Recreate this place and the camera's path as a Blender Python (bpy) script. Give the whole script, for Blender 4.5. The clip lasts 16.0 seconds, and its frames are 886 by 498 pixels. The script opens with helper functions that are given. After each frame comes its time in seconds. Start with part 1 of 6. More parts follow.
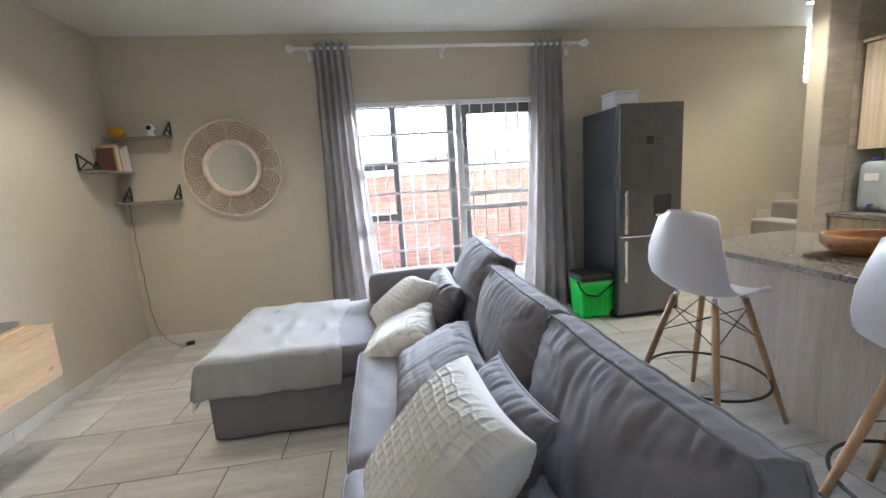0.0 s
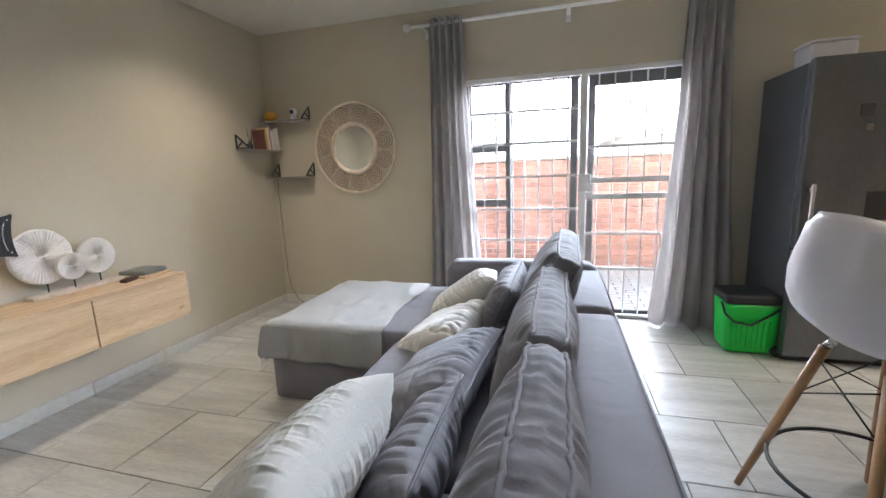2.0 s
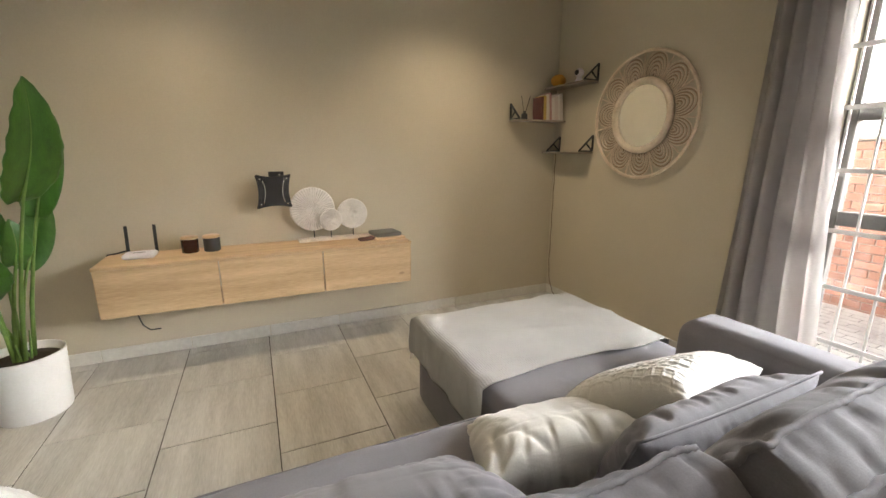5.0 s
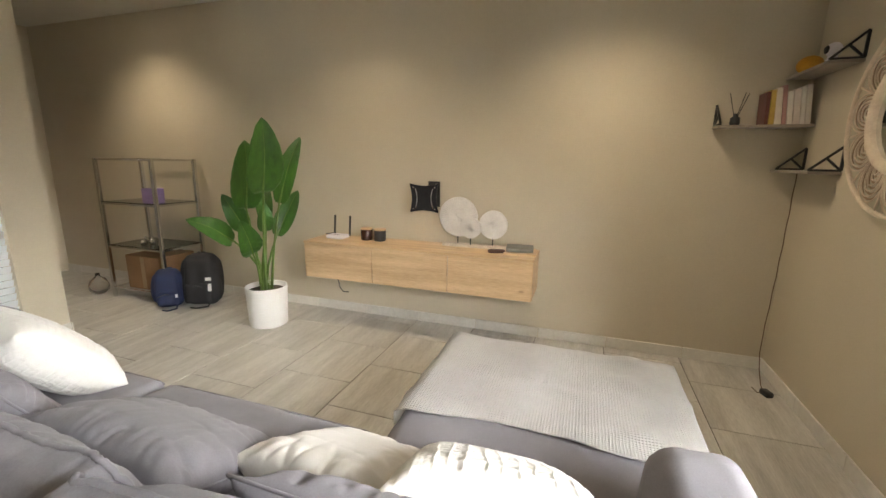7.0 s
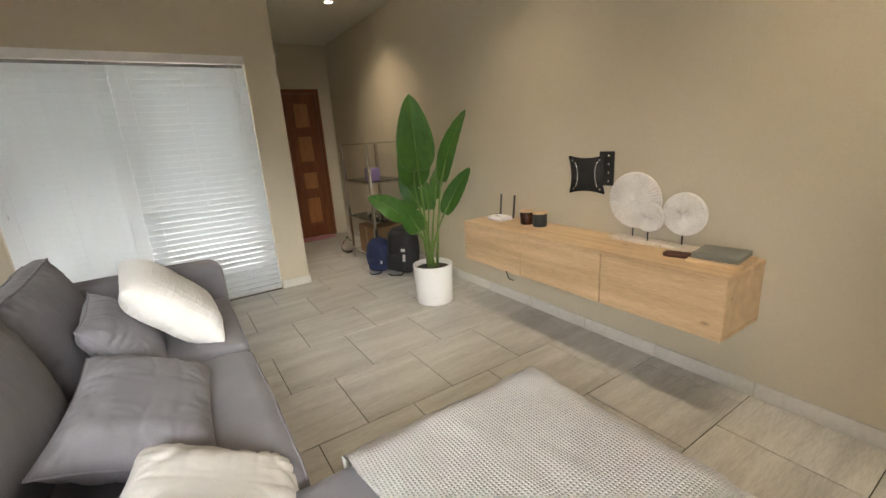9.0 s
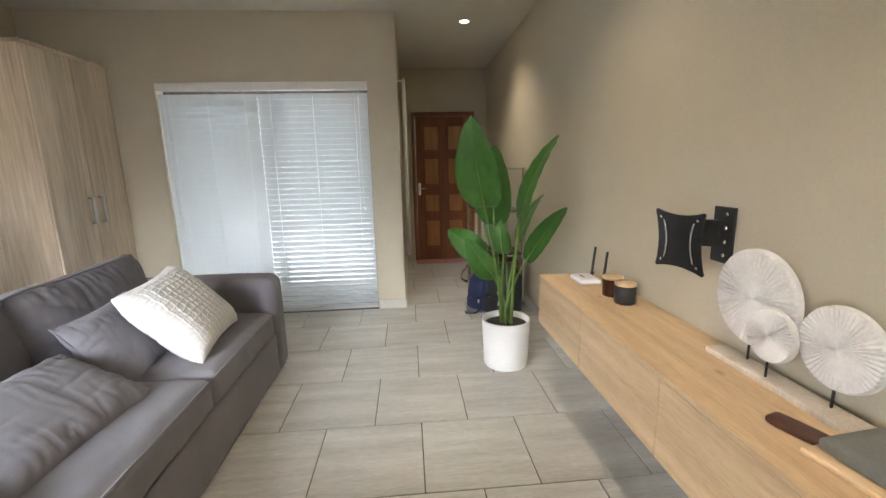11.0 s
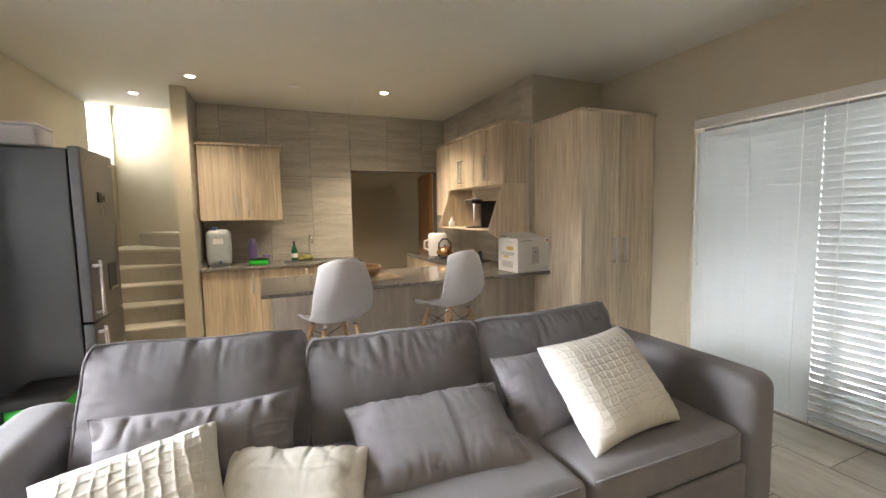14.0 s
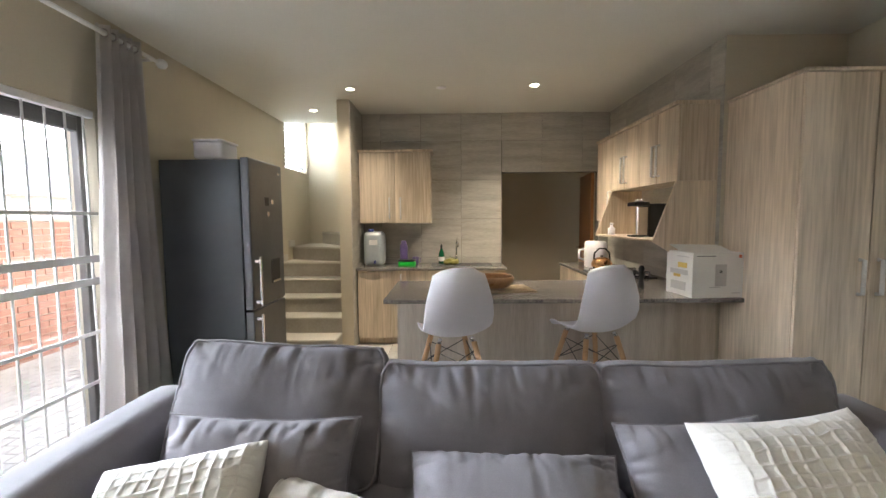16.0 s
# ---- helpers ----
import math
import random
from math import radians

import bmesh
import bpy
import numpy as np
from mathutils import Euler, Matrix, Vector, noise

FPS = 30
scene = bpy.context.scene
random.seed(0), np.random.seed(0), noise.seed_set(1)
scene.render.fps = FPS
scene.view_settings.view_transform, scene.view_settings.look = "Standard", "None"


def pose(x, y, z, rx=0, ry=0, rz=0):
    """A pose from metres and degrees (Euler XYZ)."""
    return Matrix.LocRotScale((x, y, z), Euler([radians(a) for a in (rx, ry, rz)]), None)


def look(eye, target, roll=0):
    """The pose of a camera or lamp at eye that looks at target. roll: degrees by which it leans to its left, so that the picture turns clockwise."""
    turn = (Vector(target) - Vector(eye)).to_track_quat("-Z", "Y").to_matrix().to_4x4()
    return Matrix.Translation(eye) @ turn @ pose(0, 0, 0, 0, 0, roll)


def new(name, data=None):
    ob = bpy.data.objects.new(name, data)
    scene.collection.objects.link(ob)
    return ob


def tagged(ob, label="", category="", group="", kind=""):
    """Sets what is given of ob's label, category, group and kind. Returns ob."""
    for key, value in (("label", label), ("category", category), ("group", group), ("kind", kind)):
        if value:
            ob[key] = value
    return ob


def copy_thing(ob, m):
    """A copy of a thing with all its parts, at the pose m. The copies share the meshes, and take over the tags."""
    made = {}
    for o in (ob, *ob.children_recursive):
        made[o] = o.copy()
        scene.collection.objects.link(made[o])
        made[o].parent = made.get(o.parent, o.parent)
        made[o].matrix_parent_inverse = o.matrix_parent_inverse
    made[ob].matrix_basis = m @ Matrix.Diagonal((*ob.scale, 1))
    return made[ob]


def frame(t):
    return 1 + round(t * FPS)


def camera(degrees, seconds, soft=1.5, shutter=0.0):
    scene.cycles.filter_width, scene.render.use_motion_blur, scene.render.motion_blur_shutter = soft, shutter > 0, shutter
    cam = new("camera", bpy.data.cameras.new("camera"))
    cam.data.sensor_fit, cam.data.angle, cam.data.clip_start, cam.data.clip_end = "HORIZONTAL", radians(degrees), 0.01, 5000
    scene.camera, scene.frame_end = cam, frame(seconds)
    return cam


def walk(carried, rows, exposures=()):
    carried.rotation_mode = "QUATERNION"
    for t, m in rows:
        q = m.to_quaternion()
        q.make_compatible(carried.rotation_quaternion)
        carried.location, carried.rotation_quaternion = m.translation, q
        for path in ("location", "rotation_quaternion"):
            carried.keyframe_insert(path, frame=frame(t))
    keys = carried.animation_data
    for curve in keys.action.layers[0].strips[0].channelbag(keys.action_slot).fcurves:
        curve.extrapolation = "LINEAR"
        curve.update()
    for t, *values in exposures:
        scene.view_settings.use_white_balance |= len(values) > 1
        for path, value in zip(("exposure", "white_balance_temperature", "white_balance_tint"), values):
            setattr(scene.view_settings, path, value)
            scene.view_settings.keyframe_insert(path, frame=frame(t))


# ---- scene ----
cam = camera(93.4, 16.0)
PATH = [
    (0, (0.351, 0.368, 1.388), (0.625, 2.321, 1.055), -3.7),
    (0.5, (0.465, 0.462, 1.326), (0.881, 2.394, 1.018), -3.8),
    (1, (0.652, 0.568, 1.336), (0.96, 2.52, 1.027), -3.2),
    (1.5, (0.78, 0.64, 1.327), (0.701, 2.61, 0.993), -3.4),
    (2, (0.988, 0.681, 1.327), (0.448, 2.573, 0.971), -2.2),
    (2.5, (1.126, 0.751, 1.332), (0.259, 2.513, 0.957), -1.9),
    (3, (1.159, 0.916, 1.297), (-0.031, 2.483, 0.936), -1.6),
    (3.5, (1.246, 1.124, 1.352), (-0.207, 2.437, 0.946), -1.6),
    (6, (1.309, 2.571, 1.358), (-0.635, 2.632, 0.895), -1.5),
    (6.5, (1.397, 2.9, 1.397), (-0.49, 2.415, 0.944), -2.8),
    (7, (1.305, 3.256, 1.389), (-0.548, 2.632, 0.97), 0.8),
    (7.5, (1.187, 3.497, 1.416), (-0.465, 2.47, 0.952), -1.7),
    (8, (0.952, 3.712, 1.409), (-0.439, 2.359, 0.921), -3.5),
    (10.5, (-0.567, 3.602, 1.308), (-1.089, 1.726, 0.852), -2.3),
    (11, (-0.769, 3.511, 1.378), (-0.923, 1.554, 0.994), -1.3),
    (11.5, (-0.929, 3.383, 1.396), (-0.542, 1.45, 1.057), -1.5),
    (12, (-1.026, 3.266, 1.42), (-0.18, 1.48, 1.111), -2.0),
    (12.5, (-1.025, 3.068, 1.377), (0.144, 1.465, 1.122), -1.6),
    (13, (-0.931, 2.92, 1.424), (0.505, 1.545, 1.209), -1.0),
    (13.5, (-0.927, 2.839, 1.429), (0.744, 1.757, 1.24), -1.1),
    (14, (-0.966, 2.713, 1.452), (0.868, 1.935, 1.279), -1.0),
    (14.5, (-0.986, 2.676, 1.465), (0.943, 2.175, 1.297), -1.1),
    (15, (-0.96, 2.655, 1.469), (1.013, 2.376, 1.3), -1.3),
    (15.5, (-0.827, 2.528, 1.427), (1.165, 2.434, 1.266), -1.3),
    (16, (-0.657, 2.313, 1.454), (1.337, 2.34, 1.309), -0.4),
]
walk(cam, [(t, look(eye, target, roll)) for t, eye, target, roll in PATH], ((0.0, 2.0, 5450, 10), (1.8, 1.85, 5500, 10), (2.6, 1.64, 6150, 10), (3.4, 1.56, 6450, 10), (7.0, 1.72, 6800, 10), (8.0, 1.50, 6800, 10), (10.5, 1.75, 6400, 10), (11.5, 1.86, 5950, 10), (12.5, 1.91, 6350, 10), (13.5, 1.90, 6700, 10), (15.0, 1.80, 5950, 10), (16.0, 1.76, 5950, 10)))

# ---- world, sun, large lights ----
world = bpy.data.worlds.new("sky")
scene.world = world
world.use_nodes = True
wn = world.node_tree
sky = wn.nodes.new("ShaderNodeTexSky")
sky.sky_type, sky.sun_disc = "NISHITA", False
sky.sun_elevation, sky.sun_rotation = radians(50), radians(200)
sky.air_density, sky.dust_density = 1.0, 4.0
wn.nodes["Background"].inputs["Strength"].default_value = 0.15
wn.links.new(sky.outputs[0], wn.nodes["Background"].inputs["Color"])


def lamp(name, kind, m, energy, colour, **more):
    data = bpy.data.lights.new(name, kind)
    data.energy, data.color = energy, colour
    for key, value in more.items():
        if key == "size":
            data.shape, data.size, data.size_y = "RECTANGLE", value[0], value[1]
        elif key == "angle":
            data.angle = value
        elif key == "cone":
            data.spot_size, data.spot_blend = value
        elif key == "radius":
            data.shadow_soft_size = value
    ob = new(name, data)
    ob.matrix_world = m
    return ob


lamp("sun", "SUN", look((0, -20, 26), (0, 0, 0)), 0.9, (1.0, 0.96, 0.9), angle=radians(15))
lamp("sky_light_north", "AREA", look((8.0, 14.0, 6.0), (2.0, 3.0, 1.0)), 6000, (0.96, 0.98, 1.0), size=(22.0, 5.0))
lamp("sky_light_stairs", "AREA", look((5.45, 4.62, 2.5), (5.4, 2.5, 1.6)), 11, (1.0, 0.97, 0.88), size=(0.8, 1.0))
lamp("sky_light_patio", "AREA", look((0.5, -0.85, 1.2), (0.5, 3, 1.2)), 21, (0.95, 0.98, 1.0), size=(1.7, 2.0))

# ---- materials ----


def surface(name, dark, light, rough=0.6, scale=6.0, fine=60.0, bump=0.1, metal=0.0, stretch=(1, 1, 1), vary=0.0, world_space=False,
            rough_var=0.1, coat=0.0, sheen=0.0, specular=0.5, spread=0.16):
    m = bpy.data.materials.new(name)
    m.use_nodes = True
    nt = m.node_tree
    b = nt.nodes["Principled BSDF"]
    if world_space:
        src = nt.nodes.new("ShaderNodeNewGeometry").outputs["Position"]
    else:
        src = nt.nodes.new("ShaderNodeTexCoord").outputs["Object"]
    mp = nt.nodes.new("ShaderNodeMapping")
    mp.inputs["Scale"].default_value = stretch
    nt.links.new(src, mp.inputs["Vector"])
    vec = mp.outputs[0]
    if vary:
        info = nt.nodes.new("ShaderNodeObjectInfo")
        sh = nt.nodes.new("ShaderNodeVectorMath")
        sh.operation = "MULTIPLY_ADD"
        nt.links.new(info.outputs["Random"], sh.inputs[0])
        sh.inputs[1].default_value = (37.0, 19.0, 53.0)
        nt.links.new(vec, sh.inputs[2])
        vec = sh.outputs[0]
    n1 = nt.nodes.new("ShaderNodeTexNoise")
    n1.inputs["Scale"].default_value, n1.inputs["Detail"].default_value, n1.inputs["Roughness"].default_value = scale, 6, 0.6
    n2 = nt.nodes.new("ShaderNodeTexNoise")
    n2.inputs["Scale"].default_value, n2.inputs["Detail"].default_value = fine, 4
    nt.links.new(vec, n1.inputs["Vector"])
    nt.links.new(vec, n2.inputs["Vector"])
    mix = nt.nodes.new("ShaderNodeMath")
    mix.operation = "MULTIPLY_ADD"
    nt.links.new(n2.outputs[0], mix.inputs[0])
    mix.inputs[1].default_value = 0.35
    sc = nt.nodes.new("ShaderNodeMath")
    sc.operation = "MULTIPLY"
    nt.links.new(n1.outputs[0], sc.inputs[0])
    sc.inputs[1].default_value = 0.65
    nt.links.new(sc.outputs[0], mix.inputs[2])
    ramp = nt.nodes.new("ShaderNodeValToRGB")
    ramp.color_ramp.elements[0].position, ramp.color_ramp.elements[1].position = 0.5 - spread, 0.5 + spread
    ramp.color_ramp.elements[0].color, ramp.color_ramp.elements[1].color = (*dark, 1), (*light, 1)
    nt.links.new(mix.outputs[0], ramp.inputs[0])
    out = ramp.outputs[0]
    if vary:
        hsv = nt.nodes.new("ShaderNodeHueSaturation")
        rng = nt.nodes.new("ShaderNodeMapRange")
        rng.inputs["To Min"].default_value, rng.inputs["To Max"].default_value = 1 - vary, 1 + vary
        nt.links.new(info.outputs["Random"], rng.inputs["Value"])
        nt.links.new(rng.outputs[0], hsv.inputs["Value"])
        nt.links.new(out, hsv.inputs["Color"])
        out = hsv.outputs[0]
    nt.links.new(out, b.inputs["Base Color"])
    rr = nt.nodes.new("ShaderNodeMapRange")
    rr.inputs["To Min"].default_value, rr.inputs["To Max"].default_value = max(0.02, rough - rough_var), min(1, rough + rough_var)
    nt.links.new(n1.outputs[0], rr.inputs["Value"])
    nt.links.new(rr.outputs[0], b.inputs["Roughness"])
    b.inputs["Metallic"].default_value = metal
    b.inputs["Coat Weight"].default_value = coat
    b.inputs["Sheen Weight"].default_value = sheen
    b.inputs["Specular IOR Level"].default_value = specular
    if bump:
        bp = nt.nodes.new("ShaderNodeBump")
        bp.inputs["Strength"].default_value, bp.inputs["Distance"].default_value = bump, 0.004
        nt.links.new(mix.outputs[0], bp.inputs["Height"])
        nt.links.new(bp.outputs[0], b.inputs["Normal"])
    return m


def weave(m, scale, strength, distance=0.003, kind="cells"):
    """Adds a woven relief to a fabric."""
    nt = m.node_tree
    b = nt.nodes["Principled BSDF"]
    co = nt.nodes.new("ShaderNodeTexCoord")
    waves = []
    for axis in "XY":
        w = nt.nodes.new("ShaderNodeTexWave")
        w.bands_direction = axis
        w.inputs["Scale"].default_value, w.inputs["Distortion"].default_value = scale, 0.4
        nt.links.new(co.outputs["Object"], w.inputs["Vector"])
        waves.append(w)
    mx = nt.nodes.new("ShaderNodeMath")
    mx.operation = "MAXIMUM" if kind == "cells" else "MULTIPLY"
    nt.links.new(waves[0].outputs["Fac"], mx.inputs[0])
    nt.links.new(waves[1].outputs["Fac"], mx.inputs[1])
    bp = nt.nodes.new("ShaderNodeBump")
    bp.inputs["Strength"].default_value, bp.inputs["Distance"].default_value = strength, distance
    nt.links.new(mx.outputs[0], bp.inputs["Height"])
    old = b.inputs["Normal"].links[0].from_socket if b.inputs["Normal"].links else None
    if old:
        nt.links.new(old, bp.inputs["Normal"])
    nt.links.new(bp.outputs[0], b.inputs["Normal"])
    return m


def creases(m, scale, strength, distance, stretch=(1, 1, 1)):
    """Adds soft irregular folds to a fabric."""
    nt = m.node_tree
    b = nt.nodes["Principled BSDF"]
    co = nt.nodes.new("ShaderNodeTexCoord")
    mp = nt.nodes.new("ShaderNodeMapping")
    mp.inputs["Scale"].default_value = stretch
    n = nt.nodes.new("ShaderNodeTexNoise")
    n.noise_type = "RIDGED_MULTIFRACTAL"
    n.inputs["Scale"].default_value, n.inputs["Detail"].default_value, n.inputs["Distortion"].default_value = scale, 2.5, 0.6
    nt.links.new(co.outputs["Object"], mp.inputs["Vector"])
    nt.links.new(mp.outputs[0], n.inputs["Vector"])
    bp = nt.nodes.new("ShaderNodeBump")
    bp.inputs["Strength"].default_value, bp.inputs["Distance"].default_value = strength, distance
    nt.links.new(n.outputs[0], bp.inputs["Height"])
    nt.links.new(b.inputs["Normal"].links[0].from_socket, bp.inputs["Normal"])
    nt.links.new(bp.outputs[0], b.inputs["Normal"])
    return m


def glow(name, colour, strength):
    m = bpy.data.materials.new(name)
    m.use_nodes = True
    b = m.node_tree.nodes["Principled BSDF"]
    b.inputs["Base Color"].default_value = (*colour, 1)
    b.inputs["Emission Color"].default_value = (*colour, 1)
    b.inputs["Emission Strength"].default_value = strength
    return m


def clear(name, colour=(1, 1, 1), rough=0.0, alpha=1.0):
    m = bpy.data.materials.new(name)
    m.use_nodes = True
    b = m.node_tree.nodes["Principled BSDF"]
    b.inputs["Base Color"].default_value = (*colour, 1)
    b.inputs["Roughness"].default_value = rough
    b.inputs["Transmission Weight"].default_value = alpha
    b.inputs["IOR"].default_value = 1.45
    return m


paint = surface("wall_paint", (0.525, 0.47, 0.355), (0.585, 0.525, 0.405), 0.62, 1.2, 90, 0.05, world_space=True)
ceiling_paint = surface("ceiling_paint", (0.63, 0.615, 0.545), (0.69, 0.675, 0.605), 0.8, 1.0, 70, 0.05, world_space=True)
white_paint = surface("white_paint", (0.74, 0.73, 0.71), (0.82, 0.81, 0.79), 0.4, 3, 80, 0.03)
white_plastic = surface("white_plastic", (0.76, 0.74, 0.78), (0.82, 0.80, 0.84), 0.32, 3, 120, 0.02)
grout = surface("floor_grout", (0.045, 0.038, 0.030), (0.095, 0.082, 0.065), 0.9, 8, 120, 0.3, world_space=True)
wall_grout = surface("wall_grout", (0.16, 0.15, 0.13), (0.24, 0.22, 0.19), 0.9, 8, 120, 0.3, world_space=True)
floor_tile = surface("floor_tile", (0.40, 0.385, 0.352), (0.61, 0.595, 0.555), 0.37, 1.7, 26, 0.03, stretch=(0.8, 6.0, 1), vary=0.05, rough_var=0.08, spread=0.13)
wall_tile = surface("wall_tile", (0.36, 0.335, 0.285), (0.52, 0.49, 0.43), 0.38, 2.0, 30, 0.03, stretch=(1, 0.6, 6.0), vary=0.06, spread=0.11)
skirting_tile = surface("skirting_tile", (0.58, 0.56, 0.51), (0.73, 0.71, 0.66), 0.35, 3, 40, 0.03, vary=0.05, world_space=True)
sofa_cloth = weave(surface("grey_sofa_fabric", (0.150, 0.143, 0.160), (0.205, 0.196, 0.218), 0.85, 3, 260, 0.15, sheen=0.10), 110, 0.06, 0.001)
throw_cloth = weave(surface("grey_waffle_throw", (0.75, 0.745, 0.735), (0.86, 0.855, 0.845), 0.92, 4, 200, 0.2, sheen=0.15), 30, 0.8, 0.005)
cream_cloth = weave(surface("cream_cushion_cotton", (0.56, 0.545, 0.515), (0.66, 0.645, 0.61), 0.92, 4, 220, 0.2, sheen=0.3), 130, 0.15, 0.001)
curtain_cloth = weave(surface("grey_curtain_fabric", (0.55, 0.515, 0.495), (0.65, 0.615, 0.595), 0.88, 4, 240, 0.15, sheen=0.3), 160, 0.1, 0.001)
oak = surface("knotty_oak", (0.46, 0.305, 0.165), (0.72, 0.525, 0.315), 0.45, 2.4, 38, 0.06, stretch=(6, 0.45, 6), spread=0.16)
grey_oak = surface("grey_oak_laminate", (0.42, 0.335, 0.235), (0.74, 0.62, 0.475), 0.42, 1.0, 15, 0.05, stretch=(4, 4, 0.20), vary=0.08, spread=0.11)
light_oak_panel = surface("pale_oak_panel", (0.50, 0.43, 0.35), (0.68, 0.61, 0.52), 0.42, 1.6, 24, 0.05, stretch=(7, 7, 0.35), spread=0.11)
beech = surface("beech_legs", (0.42, 0.24, 0.11), (0.56, 0.35, 0.18), 0.4, 4, 60, 0.05, stretch=(6, 6, 0.6))
bowl_wood = surface("turned_wood", (0.26, 0.13, 0.05), (0.45, 0.26, 0.12), 0.3, 5, 40, 0.05, stretch=(1, 4, 4))
panel_wood = surface("meranti_panel", (0.32, 0.125, 0.042), (0.48, 0.21, 0.078), 0.38, 3, 40, 0.06, stretch=(6, 6, 0.5))
red_wood = surface("meranti_door", (0.15, 0.047, 0.017), (0.26, 0.088, 0.031), 0.38, 3, 40, 0.06, stretch=(6, 6, 0.5))
orange_wood = surface("orange_door", (0.30, 0.13, 0.05), (0.42, 0.2, 0.08), 0.4, 3, 40, 0.05, stretch=(6, 6, 0.5))
steel = surface("brushed_steel", (0.125, 0.13, 0.14), (0.17, 0.175, 0.185), 0.32, 3, 90, 0.03, metal=0.7, stretch=(1, 1, 0.3), rough_var=0.05)
fridge_side = surface("grey_fridge_side", (0.075, 0.08, 0.087), (0.10, 0.108, 0.115), 0.34, 3, 200, 0.06, metal=0.3)
chrome = surface("chrome", (0.66, 0.66, 0.66), (0.75, 0.75, 0.75), 0.14, 5, 80, 0.0, metal=1.0, rough_var=0.04)
satin_steel = surface("satin_steel", (0.60, 0.59, 0.57), (0.72, 0.71, 0.69), 0.42, 5, 80, 0.02, metal=0.85, rough_var=0.04)
bronze_frame = surface("bronze_aluminium", (0.13, 0.122, 0.115), (0.18, 0.17, 0.16), 0.42, 4, 120, 0.03, metal=0.3)
black_metal = surface("black_metal", (0.012, 0.012, 0.013), (0.025, 0.025, 0.027), 0.42, 6, 120, 0.05)
black_plastic = surface("black_plastic", (0.015, 0.015, 0.016), (0.03, 0.03, 0.032), 0.45, 6, 120, 0.04)
green_plastic = surface("green_plastic", (0.02, 0.52, 0.04), (0.04, 0.66, 0.07), 0.35, 5, 120, 0.03)
granite = surface("speckled_granite", (0.045, 0.042, 0.04), (0.34, 0.31, 0.28), 0.16, 60, 240, 0.02, rough_var=0.05)
leaf_green = surface("leaf", (0.024, 0.092, 0.010), (0.06, 0.175, 0.022), 0.38, 5, 60, 0.1, stretch=(5, 5, 0.7))
stem_green = surface("stem", (0.08, 0.16, 0.03), (0.18, 0.28, 0.06), 0.45, 8, 60, 0.1)
soil = surface("soil", (0.02, 0.015, 0.01), (0.06, 0.045, 0.03), 0.95, 30, 120, 0.6)
pot_white = surface("ribbed_white_pot", (0.74, 0.73, 0.71), (0.82, 0.81, 0.79), 0.5, 4, 100, 0.05)
rattan = surface("rattan", (0.64, 0.52, 0.39), (0.80, 0.69, 0.55), 0.6, 20, 120, 0.2)
brick_red = surface("red_brick", (0.27, 0.125, 0.09), (0.42, 0.225, 0.17), 0.9, 9, 90, 0.4, vary=0.25)
mortar = surface("mortar", (0.34, 0.29, 0.25), (0.45, 0.40, 0.35), 0.95, 10, 90, 0.4, world_space=True)
paving = surface("paving", (0.32, 0.30, 0.27), (0.46, 0.44, 0.41), 0.9, 4, 60, 0.3, vary=0.1)
ground_mat = surface("sandy_ground", (0.24, 0.20, 0.15), (0.36, 0.31, 0.24), 0.95, 1.5, 30, 0.4, world_space=True)
# Stair tile in two tones: lighter treads, darker risers.
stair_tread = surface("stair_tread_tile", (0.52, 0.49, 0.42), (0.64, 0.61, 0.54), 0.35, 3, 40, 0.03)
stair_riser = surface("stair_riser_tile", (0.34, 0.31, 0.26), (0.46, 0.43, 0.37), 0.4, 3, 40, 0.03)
cardboard = surface("cardboard", (0.22, 0.12, 0.055), (0.30, 0.175, 0.085), 0.85, 6, 90, 0.1)
white_card = surface("white_printed_card", (0.74, 0.73, 0.71), (0.80, 0.79, 0.77), 0.55, 6, 90, 0.03)
glass = clear("window_glass")
smoked = clear("smoked_glass", (0.25, 0.3, 0.3), 0.05)
mirror_glass = surface("mirror_silver", (0.80, 0.82, 0.82), (0.84, 0.86, 0.86), 0.03, 2, 20, 0.0, metal=1.0, rough_var=0.01)
slat_white = surface("blind_slat", (0.70, 0.72, 0.72), (0.78, 0.80, 0.80), 0.45, 4, 60, 0.02)
nt = slat_white.node_tree
thin = nt.nodes.new("ShaderNodeBsdfTranslucent")
thin.inputs["Color"].default_value = (0.72, 0.76, 0.78, 1)
both = nt.nodes.new("ShaderNodeMixShader")
both.inputs[0].default_value = 0.25
nt.links.new(nt.nodes["Principled BSDF"].outputs[0], both.inputs[1])
nt.links.new(thin.outputs[0], both.inputs[2])
nt.links.new(both.outputs[0], nt.nodes["Material Output"].inputs["Surface"])
nt = curtain_cloth.node_tree
thin = nt.nodes.new("ShaderNodeBsdfTranslucent")
thin.inputs["Color"].default_value = (0.50, 0.47, 0.45, 1)
both = nt.nodes.new("ShaderNodeMixShader")
both.inputs[0].default_value = 0.15
nt.links.new(nt.nodes["Principled BSDF"].outputs[0], both.inputs[1])
nt.links.new(thin.outputs[0], both.inputs[2])
nt.links.new(both.outputs[0], nt.nodes["Material Output"].inputs["Surface"])


